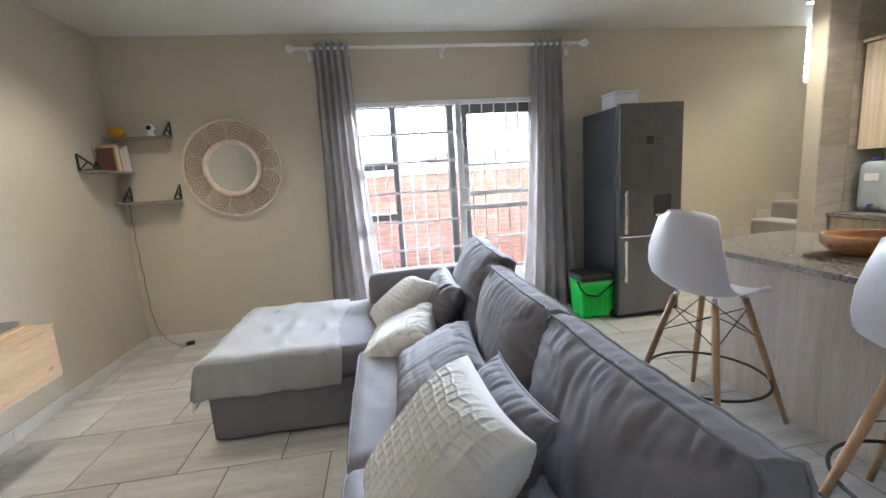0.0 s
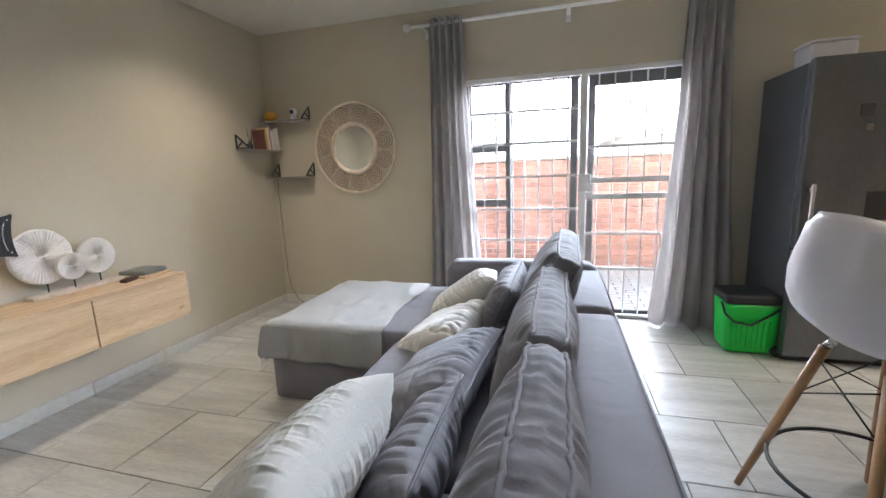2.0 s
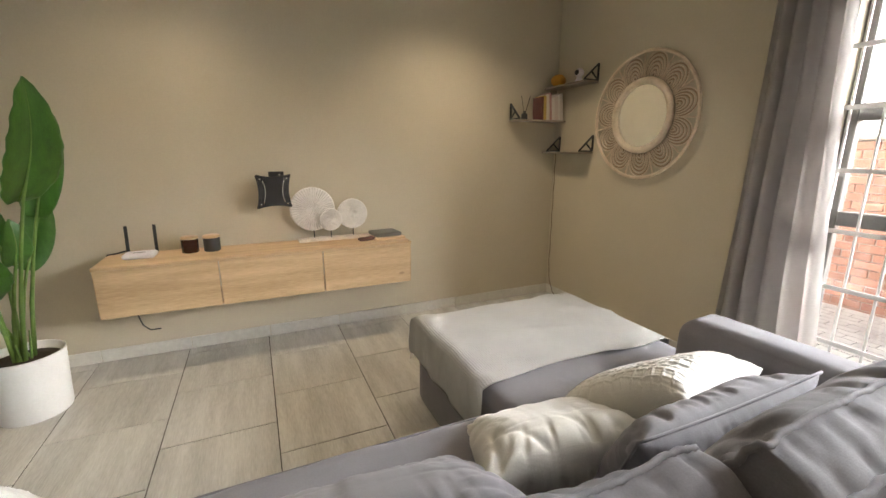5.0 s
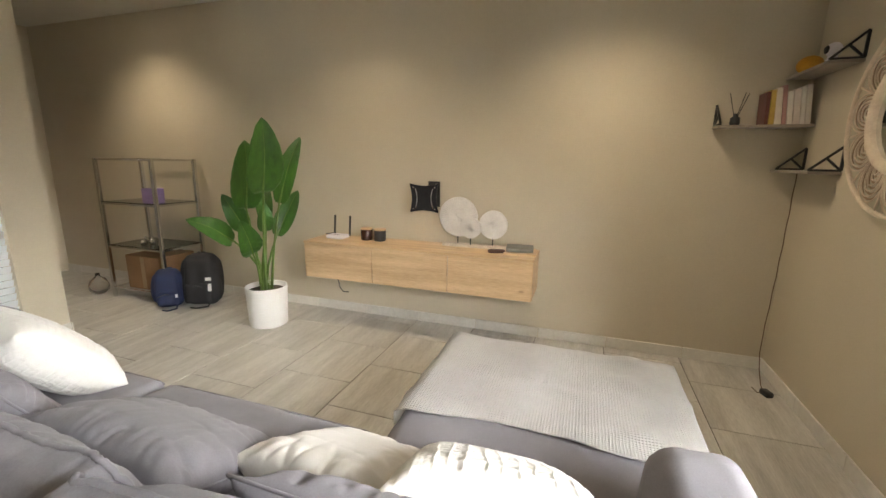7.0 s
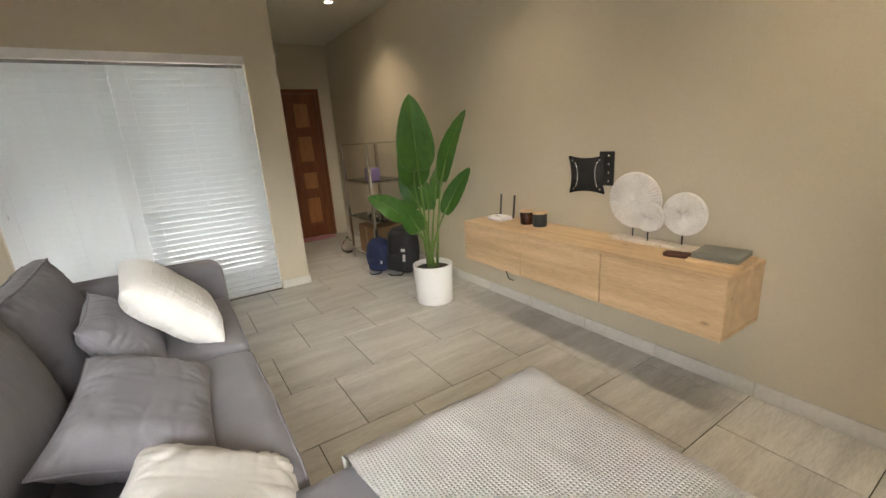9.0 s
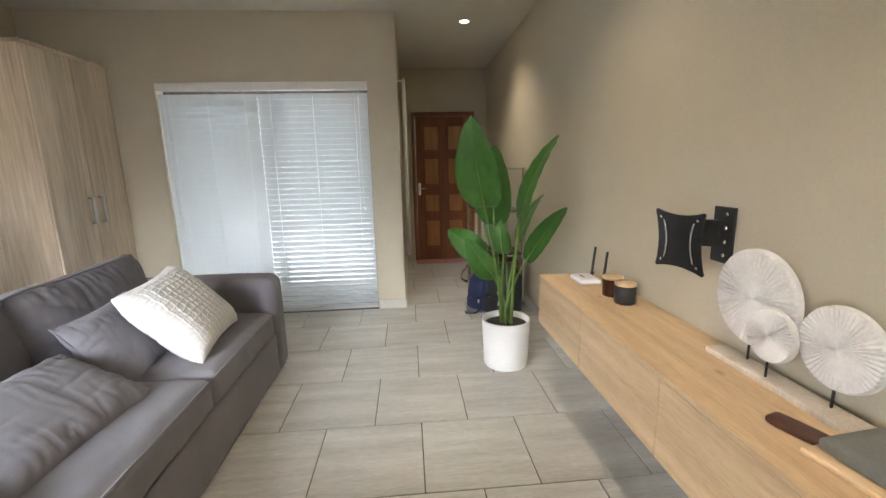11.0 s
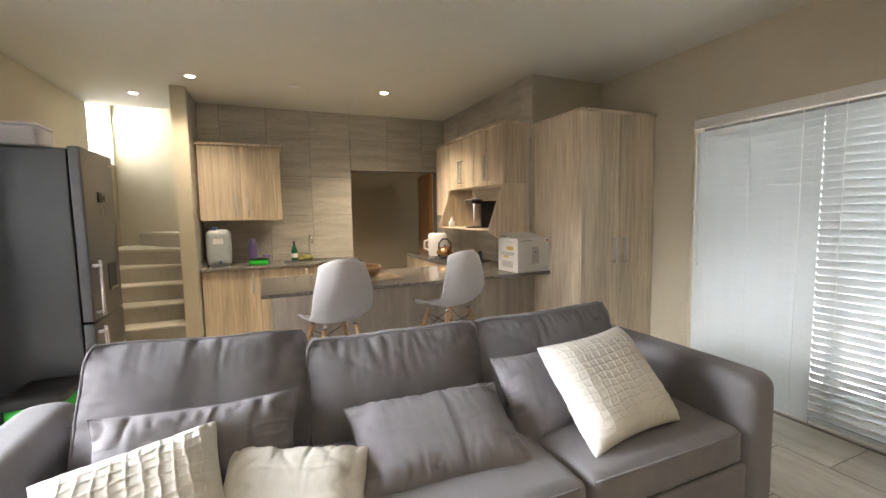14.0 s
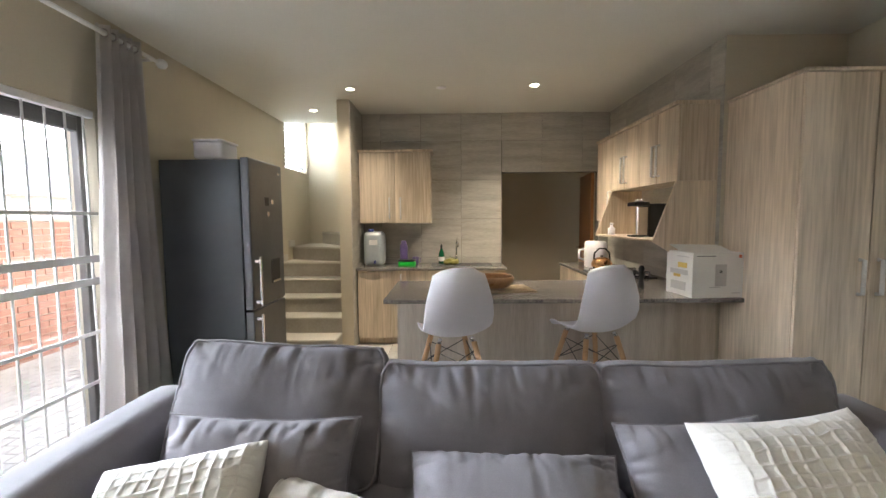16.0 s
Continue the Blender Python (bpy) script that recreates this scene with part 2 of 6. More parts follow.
def knots(m, colour, scale, stretch):
    """Adds scattered dark knots to a timber."""
    tree = m.node_tree
    co = tree.nodes.new("ShaderNodeTexCoord")
    mp = tree.nodes.new("ShaderNodeMapping")
    mp.inputs["Scale"].default_value = stretch
    cell = tree.nodes.new("ShaderNodeTexVoronoi")
    cell.inputs["Scale"].default_value = scale
    tree.links.new(co.outputs["Object"], mp.inputs["Vector"])
    tree.links.new(mp.outputs[0], cell.inputs["Vector"])
    ramp = tree.nodes.new("ShaderNodeMapRange")
    ramp.interpolation_type = "SMOOTHSTEP"
    ramp.inputs["From Min"].default_value, ramp.inputs["From Max"].default_value = 0.03, 0.12
    ramp.inputs["To Min"].default_value, ramp.inputs["To Max"].default_value = 0.6, 0.0
    tree.links.new(cell.outputs["Distance"], ramp.inputs["Value"])
    mix = tree.nodes.new("ShaderNodeMixRGB")
    b = tree.nodes["Principled BSDF"]
    tree.links.new(b.inputs["Base Color"].links[0].from_socket, mix.inputs[1])
    mix.inputs[2].default_value = (*colour, 1)
    tree.links.new(ramp.outputs[0], mix.inputs[0])
    tree.links.new(mix.outputs[0], b.inputs["Base Color"])


knots(oak, (0.20, 0.11, 0.055), 7.0, (1.0, 0.55, 1.2))
lamp_glow = glow("downlight_lens", (1.0, 0.86, 0.66), 14.0)

creases(sofa_cloth, 7.0, 0.22, 0.008, (1, 1.6, 0.8))
creases(cream_cloth, 4.0, 0.18, 0.01)
black_gloss = surface("glossy_black_steel", (0.06, 0.06, 0.065), (0.09, 0.09, 0.096), 0.16, 6, 120, 0.0, metal=0.8, rough_var=0.04, specular=0.8)
# Brown that carries both the inner weave and the shadow in its gaps.
gap_shade_cane = surface("gap_shade_cane", (0.34, 0.235, 0.15), (0.46, 0.34, 0.235), 0.65, 20, 120, 0.2)

# ---- building blocks ----


def box(bm, x0, x1, y0, y1, z0, z1, bevel=0.0, seg=2):
    g = bmesh.ops.create_cube(bm, size=1.0)
    vs = g["verts"]
    bmesh.ops.scale(bm, vec=(x1 - x0, y1 - y0, z1 - z0), verts=vs)
    bmesh.ops.translate(bm, vec=((x0 + x1) / 2, (y0 + y1) / 2, (z0 + z1) / 2), verts=vs)
    if bevel:
        es = list({e for v in vs for e in v.link_edges})
        bmesh.ops.bevel(bm, geom=es, offset=bevel, segments=seg, affect="EDGES", profile=0.6)
    return bm


def many_boxes(name, boxes, mat):
    """Many plain blocks in one mesh."""
    vs, fs = [], []
    for x0, x1, y0, y1, z0, z1 in boxes:
        n = len(vs)
        vs += [(x0, y0, z0), (x1, y0, z0), (x1, y1, z0), (x0, y1, z0), (x0, y0, z1), (x1, y0, z1), (x1, y1, z1), (x0, y1, z1)]
        fs += [(n, n + 3, n + 2, n + 1), (n + 4, n + 5, n + 6, n + 7), (n, n + 1, n + 5, n + 4), (n + 1, n + 2, n + 6, n + 5), (n + 2, n + 3, n + 7, n + 6), (n + 3, n, n + 4, n + 7)]
    me = bpy.data.meshes.new(name)
    me.from_pydata(vs, [], fs)
    me.materials.append(mat)
    return new(name, me)


def boxed(*a, **k):
    return box(bmesh.new(), *a, **k)


def tube(bm, pts, r, n=8, caps=True):
    """A round bar along points; r may be one radius or one per point."""
    pts = [Vector(p) for p in pts]
    rs = r if isinstance(r, (list, tuple)) else [r] * len(pts)
    closed = (pts[0] - pts[-1]).length < 1e-6 and len(pts) > 3
    if closed:
        pts, rs = pts[:-1], list(rs)[:-1]
    rings, up = [], None
    k = len(pts)
    for i, p in enumerate(pts):
        a = pts[(i - 1) % k] if (closed or i) else p
        b = pts[(i + 1) % k] if (closed or i < k - 1) else p
        d = (b - a).normalized()
        if up is None:
            up = d.orthogonal().normalized()
        up = (up - d * up.dot(d)).normalized()
        side = d.cross(up)
        rings.append([bm.verts.new(p + rs[i] * (math.cos(2 * math.pi * j / n) * up + math.sin(2 * math.pi * j / n) * side)) for j in range(n)])
    for i in range(k if closed else k - 1):
        r0, r1 = rings[i], rings[(i + 1) % k]
        for j in range(n):
            f = bm.faces.new((r0[j], r0[(j + 1) % n], r1[(j + 1) % n], r1[j]))
            f.smooth = True
    if caps and not closed:
        bm.faces.new(rings[0][::-1])
        bm.faces.new(rings[-1])
    return bm


def lathe(bm, profile, n=32, centre=(0, 0, 0)):
    """A turned body from (radius, height) pairs about the z axis."""
    cx, cy, cz = centre
    rings = []
    for r, z in profile:
        if r < 1e-5:
            rings.append([bm.verts.new((cx, cy, cz + z))])
        else:
            rings.append([bm.verts.new((cx + r * math.cos(2 * math.pi * j / n), cy + r * math.sin(2 * math.pi * j / n), cz + z)) for j in range(n)])
    for a, b in zip(rings, rings[1:]):
        for j in range(n):
            k = (j + 1) % n
            if len(a) == 1 and len(b) == 1:
                continue
            q = [a[0], b[k], b[j]] if len(a) == 1 else [a[j], a[k], b[0]] if len(b) == 1 else [a[j], a[k], b[k], b[j]]
            f = bm.faces.new(q)
            f.smooth = True
    return bm


def link(name, bm, mat, smooth=False):
    me = bpy.data.meshes.new(name)
    bmesh.ops.recalc_face_normals(bm, faces=bm.faces)
    if smooth:
        for f in bm.faces:
            f.smooth = True
    bm.to_mesh(me)
    bm.free()
    me.materials.append(mat)
    return new(name, me)


def part(name, bm, mat, parent, label="", smooth=False):
    ob = link(name, bm, mat, smooth)
    ob.parent = parent
    return tagged(ob, label) if label else ob


def thing(name, m, label, category, group=""):
    ob = new(name)
    ob.matrix_world = m
    ob.empty_display_size = 0.1
    return tagged(ob, label, category, group)


def solid(name, bm, mat, label, category="", smooth=False):
    """One piece of the setting."""
    return tagged(link(name, bm, mat, smooth), label, category, kind="structure")


def piece(name, mesh, parent, m):
    ob = bpy.data.objects.new(name, mesh)
    scene.collection.objects.link(ob)
    ob.parent = parent
    ob.matrix_basis = m
    return ob


def mesh_of(name, bm, mat):
    me = bpy.data.meshes.new(name)
    bm.to_mesh(me)
    bm.free()
    me.materials.append(mat)
    return me


def soft_box(w, d, h, r=0.05, puff=(0.0, 0.0, 0.03), n=22, wrinkle=0.0, seed=0.0, freq=9.0):
    """A padded box of width w (x), depth d (y), height h (z), centred, with rounded edges, swollen faces and creases."""
    bm = bmesh.new()
    bmesh.ops.create_cube(bm, size=2.0)
    bmesh.ops.subdivide_edges(bm, edges=bm.edges[:], cuts=n, use_grid_fill=True)
    half = Vector((w / 2, d / 2, h / 2))
    r = min(r, half.x * 0.98, half.y * 0.98, half.z * 0.98)
    for v in bm.verts:
        u = v.co.copy()
        p = Vector((u.x * half.x, u.y * half.y, u.z * half.z))
        inner = Vector((max(-half.x + r, min(half.x - r, p.x)), max(-half.y + r, min(half.y - r, p.y)), max(-half.z + r, min(half.z - r, p.z))))
        off = p - inner
        q = inner + (off.normalized() * r if off.length > 1e-6 else off)
        cx, cy, cz = 1 - u.x ** 2, 1 - u.y ** 2, 1 - u.z ** 2
        q.x += puff[0] * (cy * cz) ** 0.6 * u.x
        q.y += puff[1] * (cx * cz) ** 0.6 * u.y
        q.z += puff[2] * (cx * cy) ** 0.6 * u.z
        if wrinkle:
            nrm = off.normalized() if off.length > 1e-6 else Vector((0, 0, 1))
            c = abs(noise.noise(Vector((q.x * freq + seed, q.y * freq, q.z * freq * 0.4))))
            edge = max(abs(u.x), abs(u.y), abs(u.z) * 0.6) ** 4
            q += nrm * wrinkle * (c - 0.25) * (0.4 + edge)
        v.co = q
    for f in bm.faces:
        f.smooth = True
    return bm


def gathers(s, d, seed, pitch=24.0, reach=0.11):
    """Depth of the creases that a seam draws in: s along the seam, d away from it."""
    f = 1 - min(1.0, abs(noise.noise(Vector((s * pitch + seed, d * 6, seed)))) * 3.2)
    g = 1 - min(1.0, abs(noise.noise(Vector((s * pitch * 0.45 + seed + 9, d * 4, seed)))) * 2.6)
    long_ = 0.45 + 0.9 * abs(noise.noise(Vector((s * pitch * 0.7 + 3, seed, 1))))
    return -(0.6 * f * f + 0.7 * g * g) * math.exp(-d / (reach * long_)) * min(1.0, 0.25 + d / 0.02)


def pillow(w, h, t, n=30, wrinkle=0.012, seed=0.0, pinch=0.10, relief=None):
    """A scatter cushion lying in the xy plane, with drawn-in sides, pointed corners and creases running in from its seams."""
    bm = bmesh.new()
    for side in (1, -1):
        grid = []
        for i in range(n + 1):
            row = []
            for j in range(n + 1):
                u, v = 2 * i / n - 1, 2 * j / n - 1
                x = u * w / 2 * (1 - pinch * (1 - v * v) * abs(u) ** 3)
                y = v * h / 2 * (1 - pinch * (1 - u * u) * abs(v) ** 3)
                z = t / 2 * (max(0, (1 - u ** 4) * (1 - v ** 4))) ** 0.5
                e = max(abs(u), abs(v))
                du, dv = (1 - abs(u)) * w / 2, (1 - abs(v)) * h / 2
                z += wrinkle * (gathers(x, dv, seed + side, 22) + gathers(y, du, seed + side + 5, 22)) * (1 - e ** 20)
                z += wrinkle * 0.35 * noise.noise(Vector((x * 5 + seed, y * 5, 3 * side)))  * (1 - e ** 4)
                if relief:
                    z += relief(u, v) * (1 - e ** 8)
                row.append(bm.verts.new((x, y, side * max(z, 0.004 * (1 - e ** 10)))))
            grid.append(row)
        for i in range(n):
            for j in range(n):
                q = (grid[i][j], grid[i + 1][j], grid[i + 1][j + 1], grid[i][j + 1])
                f = bm.faces.new(q if side == 1 else q[::-1])
                f.smooth = True
    bmesh.ops.remove_doubles(bm, verts=bm.verts[:], dist=0.0008)
    return bm


def at_world(name, bm, mat, parent, label="", smooth=False):
    """A part modelled in world places, hung under its thing."""
    up = parent.matrix_basis.copy()
    if parent.parent:
        up = parent.parent.matrix_basis @ up
    bm.transform(up.inverted())
    return part(name, bm, mat, parent, label, smooth)


def moved(bm, m):
    bm.transform(m)
    return bm


# ---- large structure ----
TOP, HIGH = 2.74, 4.6
WEST, NORTH, SOUTH, BACK = -1.92, 4.50, -0.53, 4.57

solid("wall_west", boxed(WEST - 0.2, WEST, -2.86, NORTH + 0.2, -0.15, TOP), paint, "beige painted living room wall", "wall")
b = bmesh.new()
box(b, WEST, 0.15, NORTH, NORTH + 0.2, -0.15, TOP)
box(b, 0.15, 1.95, NORTH, NORTH + 0.2, 2.13, TOP)
box(b, 1.95, 5.0, NORTH, NORTH + 0.2, -0.15, TOP)
box(b, 5.0, 5.85, NORTH, NORTH + 0.2, -0.15, 2.15)
box(b, 5.0, 5.85, NORTH, NORTH + 0.2, 3.3, HIGH)
box(b, 4.7, 5.0, NORTH, NORTH + 0.2, TOP, HIGH)
box(b, 5.85, 5.9, NORTH, NORTH + 0.2, -0.15, HIGH)
solid("wall_north", b, paint, "beige painted wall with a sliding door opening", "wall")
solid("wall_stairs", boxed(5.9, 6.1, 1.9, NORTH + 0.2, -0.15, HIGH), paint, "beige painted stairwell wall", "wall")
b = boxed(4.70, 5.9, 1.9, 2.0, -0.15, HIGH)
box(b, 4.57, 4.70, 2.0, 3.51, TOP + 0.12, HIGH)
box(b, 4.57, 4.70, 3.51, NORTH, TOP + 0.12, HIGH)
solid("wall_stairwell", b, paint, "beige painted stairwell wall", "wall")
solid("stairwell_ceiling", boxed(4.57, 6.1, 1.9, NORTH + 0.2, HIGH, HIGH + 0.12), ceiling_paint, "white painted ceiling over the stairs", "ceiling")
b = boxed(3.925, 4.57, 3.38, 3.51, -0.15, TOP)
solid("wall_pier", b, paint, "beige wall end between stairs and kitchen", "wall")
b = boxed(BACK, BACK + 0.13, 1.65, 3.51, -0.15, TOP)
box(b, BACK, BACK + 0.13, 0.45, 1.65, 2.02, TOP)
box(b, BACK, BACK + 0.13, 0.133, 0.45, -0.15, TOP)
kitchen_wall = solid("wall_kitchen", b, wall_grout, "grey tiled kitchen wall with a doorway", "wall")
b = boxed(2.43, BACK, 0.133, 0.327, -0.15, TOP)
kitchen_south = solid("wall_kitchen_south", b, paint, "grey tiled kitchen side wall", "wall")
solid("wall_niche", boxed(2.436, 2.56, SOUTH, 0.133, -0.15, TOP), paint, "beige painted wall above the tall cabinet", "wall")
b = boxed(-0.70, -0.43, SOUTH - 0.2, SOUTH, -0.15, TOP)
box(b, -0.43, 1.41, SOUTH - 0.2, SOUTH, 2.10, TOP)
box(b, 1.41, 2.56, SOUTH - 0.2, SOUTH, -0.15, TOP)
solid("wall_south", b, paint, "beige painted wall round the patio door", "wall")
solid("wall_hall", boxed(-0.70, -0.5, -2.66, SOUTH - 0.2, -0.15, TOP), paint, "beige painted hallway wall", "wall")
b = boxed(WEST, -1.74, -2.86, -2.66, -0.15, TOP)
box(b, -0.84, -0.5, -2.86, -2.66, -0.15, TOP)
box(b, -1.74, -0.84, -2.86, -2.66, 2.15, TOP)
solid("wall_entrance", b, paint, "beige painted wall round the front door", "wall")
b = boxed(WEST - 0.2, BACK + 0.13, -2.86, 3.51, TOP, TOP + 0.12)
box(b, WEST - 0.2, 5.0, 3.51, NORTH + 0.2, TOP, TOP + 0.12)
solid("ceiling", b, ceiling_paint, "off-white painted plaster ceiling", "ceiling")
# passage behind the kitchen doorway
b = boxed(6.0, 6.15, -0.3, 1.9, -0.15, TOP)
box(b, BACK + 0.13, 6.0, -0.3, -0.15, -0.15, TOP)
solid("wall_passage", b, paint, "beige painted passage wall", "wall")
solid("ceiling_passage", boxed(BACK + 0.13, 6.15, -0.3, 1.9, TOP, TOP + 0.12), ceiling_paint, "off-white passage ceiling", "ceiling")

floor = solid("floor", boxed(WEST - 0.2, 6.1, -2.86, NORTH + 0.2, -0.2, -0.005), grout, "pale grey stone-look floor tiles laid half-bond", "floor")
tagged(link("ground", boxed(-900, 900, -900, 900, -0.62, -0.30), ground_mat), "sandy ground round the house", "ground", kind="structure")

# skirting tiles
skirt_runs = [("x", WEST, -2.66, NORTH, 1), ("y", NORTH, WEST + 0.012, 0.12, -1), ("y", NORTH, 1.98, 3.6, -1), ("y", SOUTH, -0.70, -0.44, 1),
              ("x", -0.70, -2.66, SOUTH + 0.012, -1), ("y", SOUTH, 1.42, 1.75, 1)]


def skirting(axis, at, a, e, sign):
    root = thing("baseboard", pose(0, 0, 0), "pale tile skirting along the wall", "baseboard")
    tagged(root, kind="structure")
    s = a
    while s < e - 0.01:
        t = min(s + 0.513, e)
        g = bmesh.new()
        lo, hi = (at + 0.001, at + 0.012) if sign > 0 else (at - 0.012, at - 0.001)
        if axis == "x":
            box(g, lo, hi, s + 0.002, t - 0.002, 0.002, 0.085, 0.002, 1)
        else:
            box(g, s + 0.002, t - 0.002, lo, hi, 0.002, 0.085, 0.002, 1)
        part("skirting_tile", g, skirting_tile, root)
        s = t


for run in skirt_runs:
    skirting(*run)

# ---- sliding door with burglar bars ----
Y0 = NORTH + 0.07
win = tagged(thing("window_1", pose(1.05, NORTH + 0.1, 0), "bronze aluminium sliding door with white burglar bars", "sliding door"), kind="structure")


def frame_bar(x0, x1, z0, z1, y0=Y0, y1=Y0 + 0.05, mat=bronze_frame, name="window_frame", under=win, label=""):
    return at_world(name, boxed(x0, x1, y0, y1, z0, z1, 0.004, 1), mat, under, label)


for a in ((0.15, 0.20, 0, 2.13), (1.90, 1.95, 0, 2.13), (0.20, 1.90, 2.08, 2.13), (0.20, 1.90, 0.0, 0.06),
          (0.50, 0.565, 0.06, 2.08), (1.06, 1.125, 0.06, 2.08), (1.205, 1.26, 0.06, 2.08), (0.20, 0.50, 1.50, 1.58),
          (0.20, 0.50, 1.00, 1.07), (1.26, 1.90, 2.0, 2.08)):
    frame_bar(*a)
for a in ((0.2, 0.5, 0.06, 2.08), (0.565, 1.06, 0.06, 2.08), (1.26, 1.9, 0.06, 2.0)):
    p = at_world("pane", boxed(a[0], a[1], Y0 + 0.02, Y0 + 0.024, a[2], a[3]), glass, win, "clear glass pane")
    p.visible_shadow = False
gate = tagged(thing("burglar_gate", pose(1.05, NORTH + 0.02, 0), "white welded steel burglar bars with a sliding gate", "security gate"))
GY = NORTH + 0.025
at_world("top_rail", boxed(0.15, 1.95, GY - 0.02, GY + 0.02, 2.085, 2.13, 0.004, 1), white_paint, gate)
at_world("bottom_rail", boxed(0.15, 1.95, GY - 0.018, GY + 0.018, 0.004, 0.035, 0.004, 1), white_paint, gate)
at_world("gate_post", boxed(1.135, 1.195, GY - 0.02, GY + 0.02, 0.035, 2.085, 0.004, 1), white_paint, gate)
at_world("lock_box", boxed(1.13, 1.23, GY - 0.045, GY - 0.021, 1.13, 1.28, 0.006, 1), white_paint, gate, "white steel lock box")
for z in (0.42, 0.70, 0.98, 1.27, 1.56, 1.83):
    at_world("crossbar", boxed(0.15, 1.135, GY - 0.012, GY - 0.006, z - 0.011, z + 0.011), white_paint, gate)
for z in (0.45, 0.76, 1.08, 1.22, 1.5):
    wide = 0.022 if z in (1.08, 1.22) else 0.011
    at_world("crossbar", boxed(1.195, 1.95, GY - 0.012, GY - 0.006, z - wide, z + wide), white_paint, gate)
for i in range(15):
    x = 0.185 + i * 0.122
    if 1.12 < x < 1.21:
        continue
    at_world("bar", tube(bmesh.new(), [(x, GY, 0.03), (x, GY, 2.09)], 0.0065, 8), white_paint, gate)

# ---- stair window ----
sw = tagged(thing("window_2", pose(5.42, NORTH + 0.1, 2.15), "bright stair window with a white blind", "window"), kind="structure")
for a in ((5.0, 5.04, 2.15, 3.3), (5.81, 5.85, 2.15, 3.3), (5.04, 5.81, 2.15, 2.19), (5.04, 5.81, 3.26, 3.3)):
    frame_bar(*a, mat=white_paint, under=sw)
p = at_world("pane", boxed(5.04, 5.81, Y0 + 0.02, Y0 + 0.024, 2.19, 3.26), glass, sw)
p.visible_shadow = False
for i in range(20):
    g = boxed(-0.38, 0.38, -0.002, 0.002, -0.022, 0.022)
    moved(g, pose(5.42, NORTH + 0.03, 2.22 + i * 0.052, 55))
    at_world("slat", g, slat_white, sw)

# ---- stairs ----
stairs = tagged(thing("stairs", pose(4.3, 4.0, 0), "tiled stairs with pale treads turning at the top", "stairs"), kind="structure")
for i in range(4):
    x0 = 3.68 + 0.257 * i
    z1 = 0.18 * (i + 1)
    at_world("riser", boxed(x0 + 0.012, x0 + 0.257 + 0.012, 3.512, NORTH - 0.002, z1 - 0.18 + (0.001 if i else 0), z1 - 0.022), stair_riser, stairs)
    at_world("tread", boxed(x0 - 0.008, x0 + 0.28, 3.512, NORTH - 0.002, z1 - 0.02, z1, 0.004, 1), stair_tread, stairs, "pale stone-look tread")
for i, (za, pts) in enumerate(((0.9, ((4.71, 3.512), (4.71, 4.498), (5.898, 4.498), (5.898, 3.512))),
                               (1.08, ((4.74, 3.512), (5.15, 4.498), (5.898, 4.498), (5.898, 3.512))),
                               (1.26, ((4.78, 3.512), (5.898, 4.3), (5.898, 3.512))),
                               (1.44, ((4.705, 2.0), (4.705, 3.45), (5.898, 3.45), (5.898, 2.0))))):
    g = bmesh.new()
    for lo, hi in ((0.0 if i == 0 else za - 0.18, za - 0.022),):
        vs = [[g.verts.new((x, y, z)) for x, y in pts] for z in (lo, hi)]
        g.faces.new(vs[0][::-1])
        g.faces.new(vs[1])
        for k in range(len(pts)):
            l = (k + 1) % len(pts)
            g.faces.new((vs[0][k], vs[0][l], vs[1][l], vs[1][k]))
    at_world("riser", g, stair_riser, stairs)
    g = bmesh.new()
    vs = [[g.verts.new((x - (0.012 if x < 5.8 else 0), y, z)) for x, y in pts] for z in (za - 0.02, za)]
    g.faces.new(vs[0][::-1])
    g.faces.new(vs[1])
    for k in range(len(pts)):
        l = (k + 1) % len(pts)
        g.faces.new((vs[0][k], vs[0][l], vs[1][l], vs[1][k]))
    at_world("tread", g, stair_tread, stairs, "pale stone-look winder tread")
for i in range(6):
    x0 = 3.72 + 0.257 * i
    at_world("skirting_step", boxed(x0, x0 + 0.2, NORTH - 0.016, NORTH - 0.003, 0.18 * (i + 1) + 0.001, 0.18 * (i + 1) + 0.09), stair_tread, stairs)

# ---- front door ----
door = tagged(thing("door_1", pose(-1.29, -2.7, 0), "closed dark red-brown panelled wooden front door", "door"), kind="structure")
for a in ((-1.74, -1.69, 0, 2.15), (-0.89, -0.84, 0, 2.15), (-1.69, -0.89, 2.09, 2.15)):
    at_world("door_frame", boxed(a[0], a[1], -2.74, -2.645, a[2], a[3], 0.004, 1), red_wood, door)
at_world("leaf", boxed(-1.688, -0.892, -2.72, -2.69, 0.01, 2.088), red_wood, door)
for x0, x1 in ((-1.688, -1.59), (-1.335, -1.245), (-0.99, -0.892)):
    at_world("stile", boxed(x0, x1, -2.69, -2.672, 0.01, 2.088, 0.006, 1), red_wood, door)
for z0, z1 in ((0.01, 0.2), (0.62, 0.72), (1.0, 1.12), (1.52, 1.61), (1.97, 2.088)):
    for x0, x1 in ((-1.59, -1.335), (-1.245, -0.99)):
        at_world("rail", boxed(x0, x1, -2.69, -2.672, z0, z1, 0.006, 1), red_wood, door)
for z0, z1 in ((0.2, 0.62), (0.72, 1.0), (1.12, 1.52), (1.61, 1.97)):
    for x0, x1 in ((-1.59, -1.335), (-1.245, -0.99)):
        at_world("door_panel", boxed(x0 + 0.03, x1 - 0.03, -2.69, -2.676, z0 + 0.02, z1 - 0.02, 0.008, 1), panel_wood, door, "lighter raised panel")
